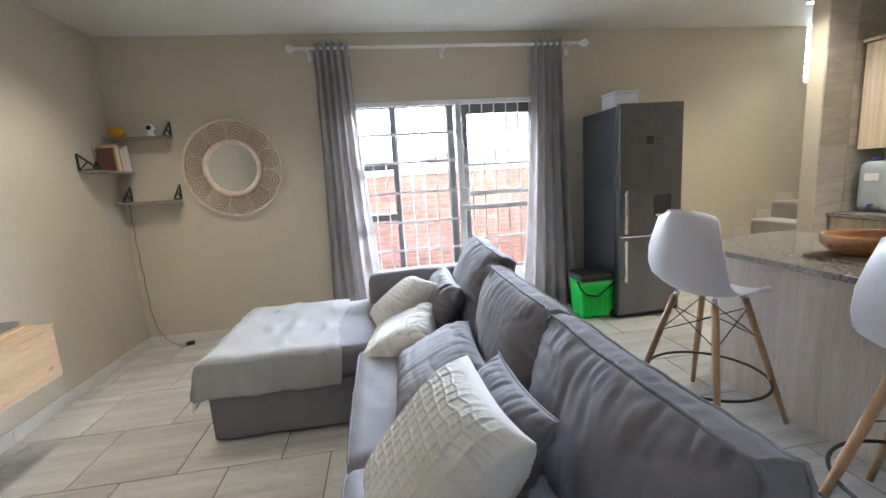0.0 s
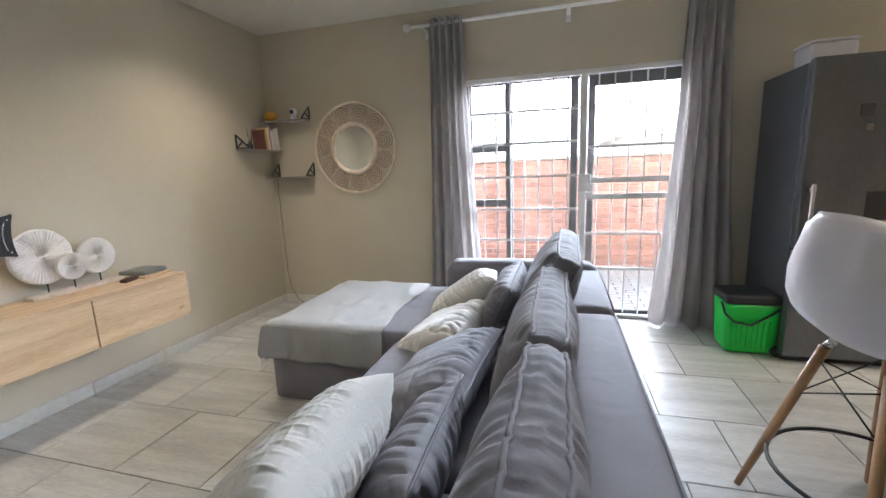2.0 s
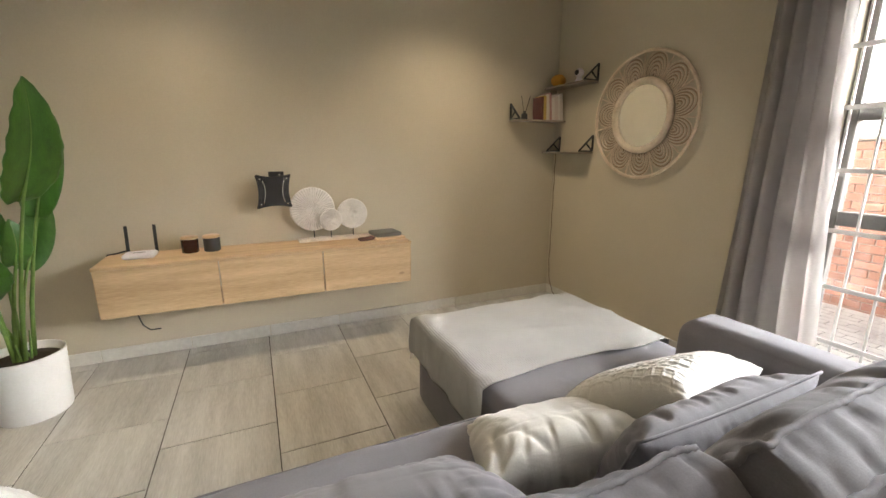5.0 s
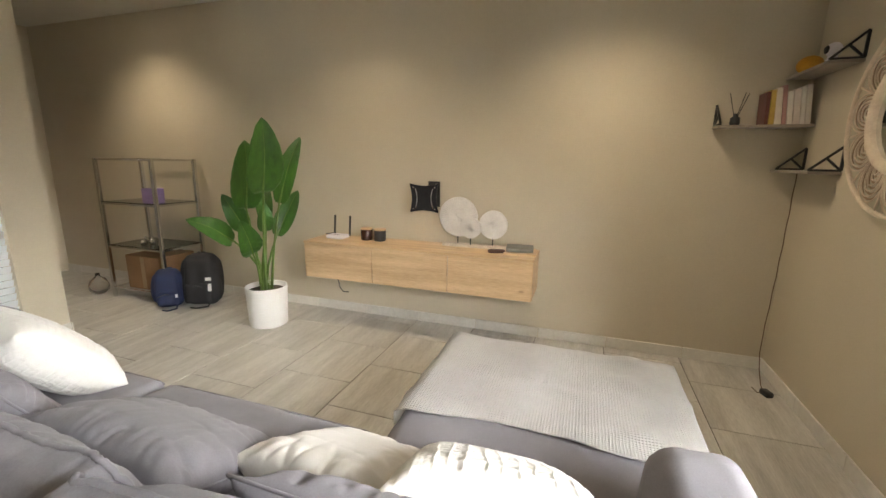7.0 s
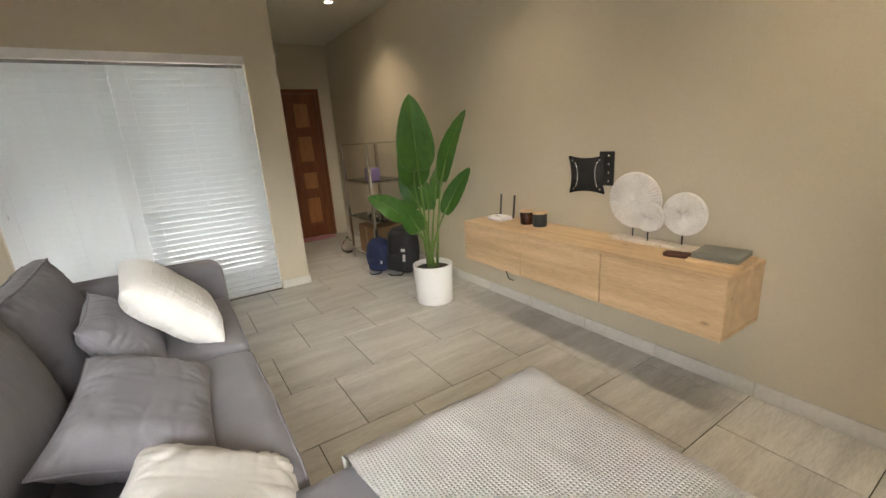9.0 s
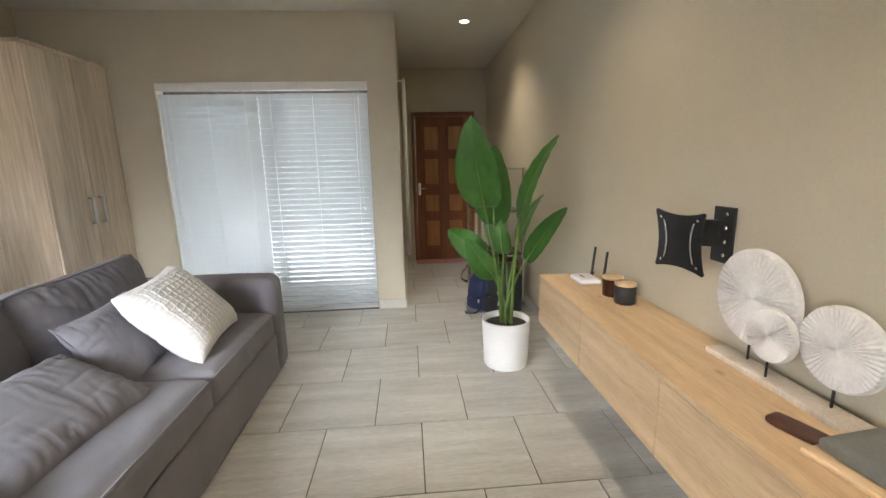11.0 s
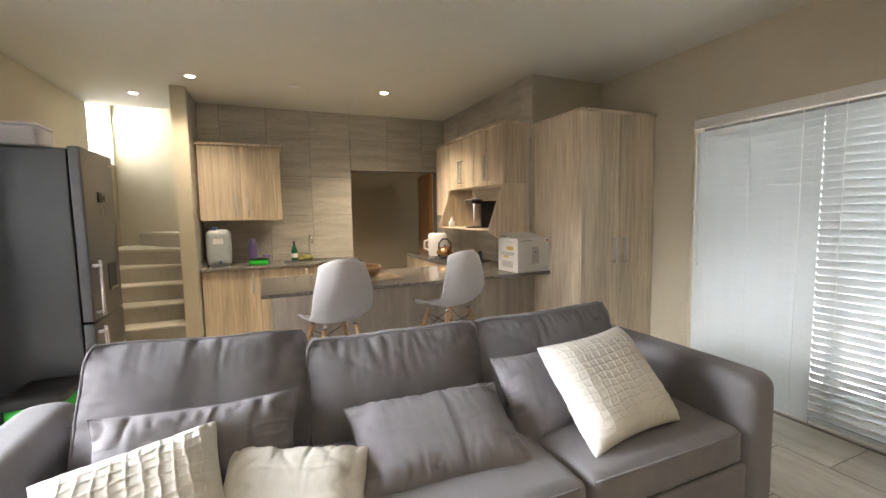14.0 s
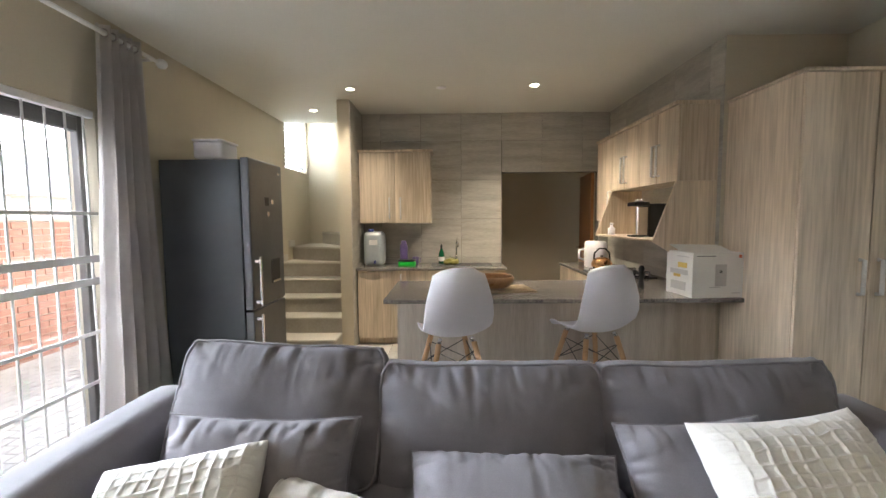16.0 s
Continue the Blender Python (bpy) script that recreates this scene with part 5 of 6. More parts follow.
part("body", lathe(bmesh.new(), [(0, 0.001), (0.05, 0.001), (0.085, 0.04), (0.09, 0.09), (0.06, 0.15), (0.02, 0.18), (0.02, 0.21), (0.016, 0.21), (0.016, 0.17), (0.05, 0.14), (0.08, 0.09), (0.075, 0.045), (0, 0.01)], 24), glass, jugc)
bag_black = surface("black_nylon", (0.010, 0.010, 0.012), (0.022, 0.022, 0.026), 0.7, 8, 200, 0.3)
bag_navy = surface("navy_nylon", (0.008, 0.014, 0.05), (0.016, 0.028, 0.09), 0.65, 8, 200, 0.3)


def backpack(m, w, d, h, mat, label, patch):
    bp = thing("backpack", m, label, "backpack", "backpacks on the floor")
    g = soft_box(d, w, h, min(w, d) * 0.36, (0.03, 0.02, 0.03), 18, 0.03, w * 31, 7)
    for v in g.verts:
        k = 1 - 0.28 * max(0, (v.co.z / h + 0.1)) ** 1.5
        v.co.x, v.co.y = v.co.x * k, v.co.y * k
    part("body", moved(g, pose(0, 0, h / 2 + 0.02)), mat, bp)
    part("front_pocket", moved(soft_box(0.07, w * 0.72, h * 0.42, 0.03, (0.02, 0, 0), 10, 0.015, w * 7), pose(d / 2 + 0.012, 0, h * 0.27)), mat, bp)
    part("zip", tube(bmesh.new(), [(d / 2 + 0.052, -w * 0.3, h * 0.36), (d / 2 + 0.054, 0, h * 0.45), (d / 2 + 0.052, w * 0.3, h * 0.36)], 0.004, 6), black_plastic, bp)
    part("grab_loop", tube(bmesh.new(), [(-0.02, -0.04, h), (-0.02, -0.03, h + 0.05), (-0.02, 0.03, h + 0.05), (-0.02, 0.04, h)], 0.009, 6), mat, bp)
    part("strap", tube(bmesh.new(), [(d / 2, w * 0.3, 0.03), (d / 2 + 0.1, w * 0.35, 0.008), (d / 2 + 0.16, w * 0.1, 0.008), (d / 2 + 0.12, -w * 0.1, 0.008)], 0.007, 6), mat, bp)
    for y0, z0, ww, hh in patch:
        part("reflective_patch", moved(boxed(0, 0.004, 0, ww, 0, hh), pose(d / 2 + 0.05, y0, z0, 0, -4, 0)), white_card, bp, "pale reflective patch")


backpack(pose(-1.60, -0.16, 0, 0, -6, 28), 0.32, 0.20, 0.44, bag_black, "black nylon backpack slumped against the wall", ((0.10, 0.14, 0.03, 0.07), (0.08, 0.24, 0.05, 0.03), (-0.09, 0.10, 0.03, 0.035), (-0.04, 0.11, 0.03, 0.035)))
backpack(pose(-1.43, -0.38, 0, 0, -4, 40), 0.24, 0.15, 0.31, bag_navy, "small navy blue backpack on the floor", ((0.04, 0.10, 0.05, 0.03),))
hrod = thing("curtain_rod", pose(-0.72, -1.1, 2.2), "short white rod with a sheer curtain in the hall", "curtain rod")
at_world("pole", tube(bmesh.new(), [(-0.76, -1.75, 2.22), (-0.76, -0.74, 2.22)], 0.011, 10), white_paint, hrod)
at_world("end_bracket", boxed(-0.775, -0.701, -0.80, -0.785, 2.20, 2.215), white_paint, hrod)
g = bmesh.new()
gr = []
for j in range(13):
    gr.append([g.verts.new((-0.76 + 0.018 * math.sin(i * 1.2), -1.72 + i * 0.02, 2.215 - j * 0.145)) for i in range(46)])
for j in range(12):
    for i in range(45):
        g.faces.new((gr[j][i], gr[j][i + 1], gr[j + 1][i + 1], gr[j + 1][i]))
bmesh.ops.solidify(g, geom=g.faces[:], thickness=0.002)
at_world("sheer", g, surface("sheer_white_cloth", (0.62, 0.61, 0.58), (0.72, 0.71, 0.68), 0.9, 8, 160, 0.1), hrod, "thin white curtain", True)

# ---- bar stools ----


def stool_shell():
    prof = [(-0.275, 1.165, 0.27), (-0.285, 1.115, 0.355), (-0.282, 1.02, 0.415), (-0.270, 0.925, 0.455), (-0.245, 0.83, 0.475), (-0.20, 0.758, 0.475), (-0.14, 0.715, 0.47),
            (-0.06, 0.697, 0.465), (0.03, 0.692, 0.46), (0.12, 0.696, 0.45), (0.19, 0.70, 0.43), (0.24, 0.695, 0.39), (0.265, 0.678, 0.32)]
    g = bmesh.new()
    m = 20
    grid = []
    for k, (x, z, w) in enumerate(prof):
        s = k / (len(prof) - 1)
        row = []
        for j in range(-m, m + 1):
            u = j / m
            lift = abs(u) ** 2.4
            back = max(0.0, 1 - s * 1.9)
            px = x + 0.10 * lift * back
            pz = z + (0.055 * lift * (1 - back) * (1 - max(0, s - 0.75) * 3) if s > 0.2 else 0) - (0.035 * abs(u) ** 3 if k == 0 else 0)
            row.append(g.verts.new((px, u * w / 2, pz)))
        grid.append(row)
    for i in range(len(prof) - 1):
        for j in range(2 * m):
            f = g.faces.new((grid[i][j], grid[i + 1][j], grid[i + 1][j + 1], grid[i][j + 1]))
            f.smooth = True
    bmesh.ops.subdivide_edges(g, edges=g.edges[:], cuts=1, smooth=0.6, use_grid_fill=True)
    bmesh.ops.recalc_face_normals(g, faces=g.faces[:])
    bmesh.ops.solidify(g, geom=g.faces[:], thickness=0.008)
    return g


stool = thing("bar_stool", pose(2.035, 2.295, 0, 0, 0, 14), "white moulded bar stool with beech legs and black foot ring", "bar stool", "bar stools at the counter")
part("seat_shell", moved(stool_shell(), Matrix.Diagonal((0.93, 0.93, 1, 1))), white_plastic, stool, "white moulded seat and back", True)
tops, feet = [], []
for sx, sy in ((-1, -1), (-1, 1), (1, -1), (1, 1)):
    a, e = Vector((sx * 0.115, sy * 0.115, 0.672)), Vector((sx * 0.265, sy * 0.265, 0.004))
    tops.append(a), feet.append(e)
    lg = part("leg", tube(bmesh.new(), [e, e.lerp(a, 0.5), a], [0.0125, 0.017, 0.018], 12), beech, stool, "tapered beech leg")
    part("mount", tube(bmesh.new(), [a, a + Vector((-sx * 0.015, -sy * 0.015, 0.028))], 0.014, 8), chrome, stool)
for i, j in ((0, 1), (1, 3), (3, 2), (2, 0)):
    for p_, q_ in ((i, j), (j, i)):
        part("cross_wire", tube(bmesh.new(), [feet[p_].lerp(tops[p_], 0.93), feet[q_].lerp(tops[q_], 0.70)], 0.003, 6), black_metal, stool)
fr_ = [(0.292 * math.cos(2 * math.pi * i / 48), 0.292 * math.sin(2 * math.pi * i / 48), 0.235) for i in range(49)]
part("foot_ring", tube(bmesh.new(), fr_, 0.0075, 8), black_metal, stool, "black steel foot ring")
copy_thing(stool, pose(2.135, 1.355, 0, 0, 0, 17))

# ---- kitchen cabinets ----


def bow_handle(root, axis, x, y, z0, z1, out):
    if axis == "x":
        pts = [(x, y, z0), (x - out, y, z0), (x - out, y, z1), (x, y, z1)]
    else:
        pts = [(x, y, z0), (x, y + out, z0), (x, y + out, z1), (x, y, z1)]
    at_world("handle", tube(bmesh.new(), pts, 0.009, 8), satin_steel, root, "brushed steel bow handle")


upl = thing("wall_cabinet", pose(4.42, 2.94, 1.4), "grey-oak wall cabinet with two doors above the sink", "cabinet", "kitchen wall cabinets")
at_world("body", boxed(4.292, BACK - 0.012, 2.52, 3.36, 1.405, 2.23), grey_oak, upl)
at_world("cornice", boxed(4.25, BACK - 0.012, 2.495, 3.375, 2.232, 2.258, 0.003, 1), grey_oak, upl)
for y0, y1, hy in ((2.522, 2.938, 2.905), (2.942, 3.358, 2.975)):
    at_world("door", boxed(4.273, 4.291, y0, y1, 1.405, 2.228, 0.002, 1), grey_oak, upl)
    bow_handle(upl, "x", 4.273, hy - (0.03 if hy < 2.94 else -0.03), 1.46, 1.70, 0.03)
base = thing("base_cabinet", pose(4.3, 2.5, 0), "grey-oak base cabinets under the sink", "cabinet")
at_world("body", boxed(4.09, BACK - 0.012, 1.66, 3.36, 0.08, 0.868), grey_oak, base)
at_world("plinth", boxed(4.13, BACK - 0.012, 1.67, 3.36, 0.002, 0.08), grey_oak, base)
for y0, y1, z0, z1 in ((2.80, 3.355, 0.085, 0.862), (2.24, 2.79, 0.085, 0.70), (1.67, 2.23, 0.085, 0.70), (2.24, 2.79, 0.71, 0.862), (1.67, 2.23, 0.71, 0.862)):
    at_world("door", boxed(4.07, 4.088, y0, y1, z0, z1, 0.002, 1), grey_oak, base)
bow_handle(base, "x", 4.07, 2.86, 0.60, 0.82, 0.028)
for y in (2.30, 2.17):
    bow_handle(base, "x", 4.07, y, 0.74, 0.83, 0.028)
wt = thing("worktop", pose(4.3, 2.5, 0.87), "dark speckled granite worktop at the sink", "worktop")
at_world("slab", boxed(4.04, BACK - 0.012, 1.655, 3.368, 0.87, 0.90, 0.004), granite, wt)
stove_base = thing("base_cabinet", pose(3.8, 0.63, 0), "grey-oak base cabinet under the hob", "cabinet")
at_world("body", boxed(3.06, BACK - 0.014, 0.345, 0.90, 0.08, 0.868), grey_oak, stove_base)
at_world("plinth", boxed(3.06, BACK - 0.014, 0.35, 0.86, 0.002, 0.08), grey_oak, stove_base)
for x0, x1 in ((3.065, 3.56), (3.565, 4.06), (4.065, 4.55)):
    at_world("door", boxed(x0, x1, 0.901, 0.918, 0.085, 0.862, 0.002, 1), grey_oak, stove_base)


def upper(x0, x1, z0, z1, doors, lab):
    u = thing("wall_cabinet", pose((x0 + x1) / 2, 0.48, z0), lab, "cabinet", "kitchen wall cabinets")
    at_world("body", boxed(x0, x1, 0.345, 0.619, z0, z1 - 0.03), grey_oak, u)
    at_world("cornice", boxed(x0, x1, 0.345, 0.658, z1 - 0.028, z1, 0.003, 1), grey_oak, u)
    w = (x1 - x0) / doors
    for k in range(doors):
        a, e = x0 + k * w + 0.002, x0 + (k + 1) * w - 0.002
        at_world("door", boxed(a, e, 0.62, 0.638, z0, z1 - 0.032, 0.002, 1), grey_oak, u)
        hx = e - 0.035 if k % 2 == 0 and doors > 1 else a + 0.035
        bow_handle(u, "y", hx, 0.638, z0 + 0.06, z0 + 0.30, 0.03)


upper(2.45, 3.055, 1.72, 2.298, 2, "grey-oak wall cabinet with two doors")
upper(3.06, 3.665, 1.72, 2.298, 2, "grey-oak wall cabinet with two doors")
upper(3.67, 4.10, 1.42, 2.298, 1, "tall grey-oak wall cabinet with one door")
nook = thing("open_shelf_unit", pose(3.0, 0.5, 1.28), "open grey-oak shelf with slanted side panels", "shelf unit")


def slanted(x):
    g = bmesh.new()
    prof = [(0.345, 1.10), (0.52, 1.10), (0.80, 1.27), (0.80, 1.285), (0.64, 1.718), (0.345, 1.718)]
    if x > 3:
        prof = [(0.345, 1.27), (0.80, 1.27), (0.80, 1.285), (0.64, 1.718), (0.345, 1.718)]
    lo = [g.verts.new((x, y_, z_)) for y_, z_ in prof]
    hi = [g.verts.new((x + 0.018, y_, z_)) for y_, z_ in prof]
    g.faces.new(lo)
    g.faces.new(hi[::-1])
    for i in range(len(prof)):
        k = (i + 1) % len(prof)
        g.faces.new((lo[i], lo[k], hi[k], hi[i]))
    return g


at_world("side_panel", slanted(2.45), grey_oak, nook)
at_world("side_panel", slanted(3.648), grey_oak, nook)
at_world("shelf", boxed(2.47, 3.646, 0.345, 0.79, 1.268, 1.285, 0.002, 1), grey_oak, nook)
cof = thing("coffee_machine", pose(3.1, 0.6, 1.285), "black and chrome coffee machine on the open shelf", "coffee machine")
at_world("body", boxed(2.93, 3.07, 0.42, 0.60, 1.286, 1.57, 0.01), black_plastic, cof)
at_world("column", boxed(2.94, 2.97, 0.605, 0.70, 1.30, 1.545, 0.006, 1), chrome, cof, "bright steel column")
at_world("head", boxed(2.92, 3.08, 0.605, 0.73, 1.55, 1.585, 0.008), black_plastic, cof)
at_world("drip_tray", boxed(2.975, 3.07, 0.605, 0.73, 1.286, 1.30, 0.004, 1), black_plastic, cof)
for k in range(4):
    at_world("knob", lathe(bmesh.new(), [(0, 0), (0.014, 0), (0.012, 0.022), (0, 0.024)], 10, (2.945 + k * 0.037, 0.66, 1.585)), chrome, cof)
bt = thing("spice_bottle", pose(3.50, 0.70, 1.286), "small white bottle on the open shelf", "bottle")
part("body", lathe(bmesh.new(), [(0, 0), (0.032, 0), (0.034, 0.006), (0.034, 0.06), (0.014, 0.078), (0.014, 0.095), (0, 0.095)], 18), white_plastic, bt)
part("cap", lathe(bmesh.new(), [(0, 0.095), (0.017, 0.095), (0.017, 0.115), (0, 0.117)], 14), white_plastic, bt)

# hob, kettle, air fryer
hob = thing("gas_hob", pose(3.42, 0.66, 0.90), "black gas hob with cast-iron pan supports", "hob")
at_world("plate", boxed(3.12, 3.74, 0.42, 0.90, 0.901, 0.909, 0.003, 1), black_metal, hob)
for x in (3.28, 3.58):
    for y in (0.53, 0.77):
        at_world("burner", lathe(bmesh.new(), [(0, 0.909), (0.045, 0.909), (0.045, 0.92), (0.03, 0.928), (0, 0.93)], 18, (x, y, 0)), black_metal, hob)
        for a in range(4):
            c_, s_ = math.cos(a * math.pi / 2), math.sin(a * math.pi / 2)
            at_world("pan_support", tube(bmesh.new(), [(x + 0.11 * c_, y + 0.11 * s_, 0.909), (x + 0.11 * c_, y + 0.11 * s_, 0.94), (x + 0.03 * c_, y + 0.03 * s_, 0.94)], 0.005, 5), black_metal, hob)
for k in range(4):
    at_world("knob", lathe(bmesh.new(), [(0, 0.909), (0.018, 0.909), (0.016, 0.935), (0, 0.937)], 14, (3.16, 0.50 + k * 0.09, 0)), chrome, hob)
copper = surface("copper", (0.50, 0.26, 0.12), (0.62, 0.36, 0.18), 0.28, 6, 60, 0.05, metal=0.9)
ket = thing("kettle", pose(3.58, 0.76, 0.946), "round copper stove kettle with a black handle", "kettle")
part("body", lathe(bmesh.new(), [(0, 0), (0.085, 0), (0.10, 0.02), (0.10, 0.05), (0.08, 0.085), (0.04, 0.105), (0, 0.108)], 28), copper, ket)
part("lid_knob", lathe(bmesh.new(), [(0, 0.107), (0.012, 0.108), (0.016, 0.125), (0, 0.13)], 12), black_plastic, ket)
part("handle", tube(bmesh.new(), [(0, -0.08, 0.085), (0, -0.075, 0.15), (0, -0.03, 0.195), (0, 0.03, 0.195), (0, 0.075, 0.15), (0, 0.08, 0.085)], 0.009, 8), black_plastic, ket, "black arched handle")
part("spout", tube(bmesh.new(), [(-0.085, 0, 0.05), (-0.13, 0, 0.085), (-0.15, 0, 0.105)], [0.018, 0.013, 0.01], 10), copper, ket)
af = thing("electric_kettle", pose(4.05, 0.66, 0.90), "tall white plastic electric kettle on the worktop", "kettle")
part("body", lathe(bmesh.new(), [(0, 0.001), (0.115, 0.001), (0.12, 0.012), (0.125, 0.15), (0.118, 0.27), (0.10, 0.29), (0, 0.295)], 30), white_plastic, af)
part("handle", tube(bmesh.new(), [(0.02, 0.12, 0.20), (0.03, 0.17, 0.19), (0.03, 0.175, 0.10), (0.02, 0.122, 0.08)], 0.014, 8), white_plastic, af)
# printed carton
bx = thing("appliance_box", pose(2.34, 0.49, 0.90, 0, 0, 4), "white printed appliance carton with its lid ajar", "box")
part("carton", boxed(-0.15, 0.15, -0.18, 0.18, 0.001, 0.31, 0.002, 1), white_card, bx)
part("lid_flap", moved(boxed(-0.15, 0.16, -0.18, 0.18, 0, 0.003), pose(0.03, 0, 0.325, 0, -16, 0)), white_card, bx, "half-open lid")
grey_print = surface("grey_print", (0.50, 0.49, 0.48), (0.58, 0.57, 0.56), 0.5)
dark_print = surface("dark_print", (0.03, 0.03, 0.03), (0.06, 0.06, 0.06), 0.5)
yellow_print = surface("yellow_print", (0.6, 0.4, 0.08), (0.72, 0.52, 0.15), 0.5)
orange_print = surface("orange_print", (0.62, 0.12, 0.04), (0.7, 0.16, 0.06), 0.5)
for n_, m_, y0, y1, z0, z1 in (("printed_picture", grey_print, -0.06, 0.02, 0.08, 0.23), ("printed_dot", dark_print, -0.03, -0.01, 0.17, 0.19), ("printed_shadow", grey_print, -0.02, 0.06, 0.07, 0.076),
                               ("printed_badge", orange_print, -0.165, -0.145, 0.275, 0.295), ("printed_line", dark_print, 0.02, 0.15, 0.285, 0.289), ("printed_line", grey_print, -0.16, -0.10, 0.03, 0.036)):
    part(n_, boxed(-0.1518, -0.1503, y0, y1, z0, z1), m_, bx)
for n_, m_, x0, x1, z0, z1 in (("printed_picture", yellow_print, -0.09, 0.01, 0.20, 0.235), ("printed_picture", grey_print, -0.10, 0.10, 0.15, 0.185), ("printed_picture", yellow_print, -0.02, 0.06, 0.13, 0.15),
                               ("printed_picture", grey_print, -0.08, 0.09, 0.04, 0.10), ("printed_line", grey_print, -0.11, 0.02, 0.275, 0.281)):
    part(n_, boxed(x0, x1, 0.1803, 0.1818, z0, z1), m_, bx)
pm_ = thing("pepper_mill", pose(2.62, 0.80, 0.90), "black pepper mill beside the carton", "pepper mill")
part("body", lathe(bmesh.new(), [(0, 0), (0.024, 0), (0.026, 0.02), (0.015, 0.07), (0.02, 0.11), (0.016, 0.13), (0.024, 0.15), (0.014, 0.175), (0, 0.178)], 16), black_plastic, pm_)
# bowl on a woven mat
mat2 = thing("table_mat", pose(2.56, 1.90, 0.90, 0, 0, 8), "woven straw mat on the granite counter", "mat")
straw = surface("straw", (0.30, 0.22, 0.13), (0.48, 0.38, 0.25), 0.9, 30, 120, 0.5)
g = bmesh.new()
for k in range(26):
    tube(g, [(-0.16, -0.22 + k * 0.0176, 0.005), (0, -0.22 + k * 0.0176 + 0.002 * math.sin(k), 0.006), (0.16, -0.22 + k * 0.0176, 0.005)], 0.0075, 6)
part("weave", g, straw, mat2)
bowl = thing("wooden_bowl", pose(2.54, 1.97, 0.915), "turned wooden bowl with a dark rim on a straw mat", "bowl")
part("body", lathe(bmesh.new(), [(0, 0), (0.07, 0), (0.12, 0.02), (0.155, 0.055), (0.158, 0.085), (0.15, 0.10), (0.143, 0.098), (0.145, 0.08), (0.14, 0.055), (0.10, 0.025), (0, 0.012)], 40), bowl_wood, bowl)
# sink side
can = thing("water_canister", pose(4.36, 3.20, 0.90), "translucent white water canister with a blue cap and tap", "water canister")
milky = surface("milky_plastic", (0.36, 0.40, 0.42), (0.46, 0.50, 0.52), 0.35, 4, 60, 0.03)
blue_pl = surface("blue_plastic", (0.02, 0.03, 0.16), (0.04, 0.06, 0.26), 0.4)
part("tank", moved(soft_box(0.24, 0.23, 0.40, 0.05, (0.006, 0.006, 0.004), 16), pose(0, 0, 0.202)), milky, can)
part("cap", lathe(bmesh.new(), [(0, 0.40), (0.035, 0.40), (0.036, 0.43), (0.03, 0.435), (0, 0.435)], 18, (-0.03, 0.04, 0)), blue_pl, can, "blue screw cap")
part("tap", moved(tube(bmesh.new(), [(0, 0, 0), (-0.035, 0, 0), (-0.045, 0, -0.03)], 0.012, 8), pose(-0.125, -0.02, 0.06)), blue_pl, can, "dark blue tap")
part("paper_label", boxed(-0.1295, -0.128, -0.05, 0.05, 0.25, 0.31), white_card, can, "white paper label")
vio = surface("violet_plastic", (0.09, 0.06, 0.17), (0.14, 0.10, 0.25), 0.4)
vb = thing("drinking_bottle", pose(4.42, 2.86, 0.90), "violet plastic drinking bottle by the sink", "bottle")
part("body", lathe(bmesh.new(), [(0, 0.001), (0.048, 0.001), (0.05, 0.02), (0.046, 0.12), (0.05, 0.2), (0.04, 0.25), (0.03, 0.26), (0.032, 0.29), (0, 0.292)], 24), vio, vb)
vm = thing("mug", pose(4.44, 2.72, 0.90), "violet plastic mug by the sink", "mug")
part("body", lathe(bmesh.new(), [(0, 0.001), (0.036, 0.001), (0.04, 0.09), (0.036, 0.09), (0.033, 0.01), (0, 0.008)], 22), vio, vm)
part("handle", tube(bmesh.new(), [(0, -0.038, 0.075), (0, -0.062, 0.07), (0, -0.064, 0.03), (0, -0.037, 0.02)], 0.005, 6), vio, vm)
gb = thing("sponge_box", pose(4.20, 2.80, 0.90), "bright green plastic lunch box", "lunch box")
part("tub", moved(soft_box(0.12, 0.20, 0.06, 0.015, (0, 0, 0), 8), pose(0, 0, 0.031)), green_plastic, gb)
part("lid", moved(soft_box(0.125, 0.205, 0.018, 0.006, (0, 0, 0), 8), pose(0, 0, 0.07)), black_plastic, gb, "dark lid")
soap_g = surface("dark_green_bottle", (0.005, 0.06, 0.025), (0.01, 0.10, 0.04), 0.2)
sb = thing("soap_bottle", pose(4.42, 2.40, 0.90), "dark green dish soap bottle with a pale label", "bottle")
part("body", lathe(bmesh.new(), [(0, 0.001), (0.034, 0.001), (0.036, 0.01), (0.036, 0.12), (0.02, 0.17), (0.012, 0.19), (0, 0.19)], 20), soap_g, sb)
part("cap", lathe(bmesh.new(), [(0, 0.19), (0.013, 0.19), (0.013, 0.23), (0.006, 0.245), (0, 0.245)], 14), black_plastic, sb)
part("label", lathe(bmesh.new(), [(0.0366, 0.04), (0.0366, 0.09)], 20), white_card, sb, "pale printed label")
sink = thing("sink", pose(4.28, 2.15, 0.90), "stainless steel sink set in the worktop", "sink")
g = boxed(4.12, 4.50, 1.80, 2.52, 0.901, 0.905, 0.002, 1)
at_world("rim", g, steel, sink)
g = bmesh.new()
for a in ((4.16, 4.17), (4.40, 4.41)):
    box(g, a[0], a[1], 2.05, 2.45, 0.905, 0.912)
for a in ((2.05, 2.06), (2.44, 2.45)):
    box(g, 4.17, 4.40, a[0], a[1], 0.905, 0.912)
at_world("basin_lip", g, chrome, sink)
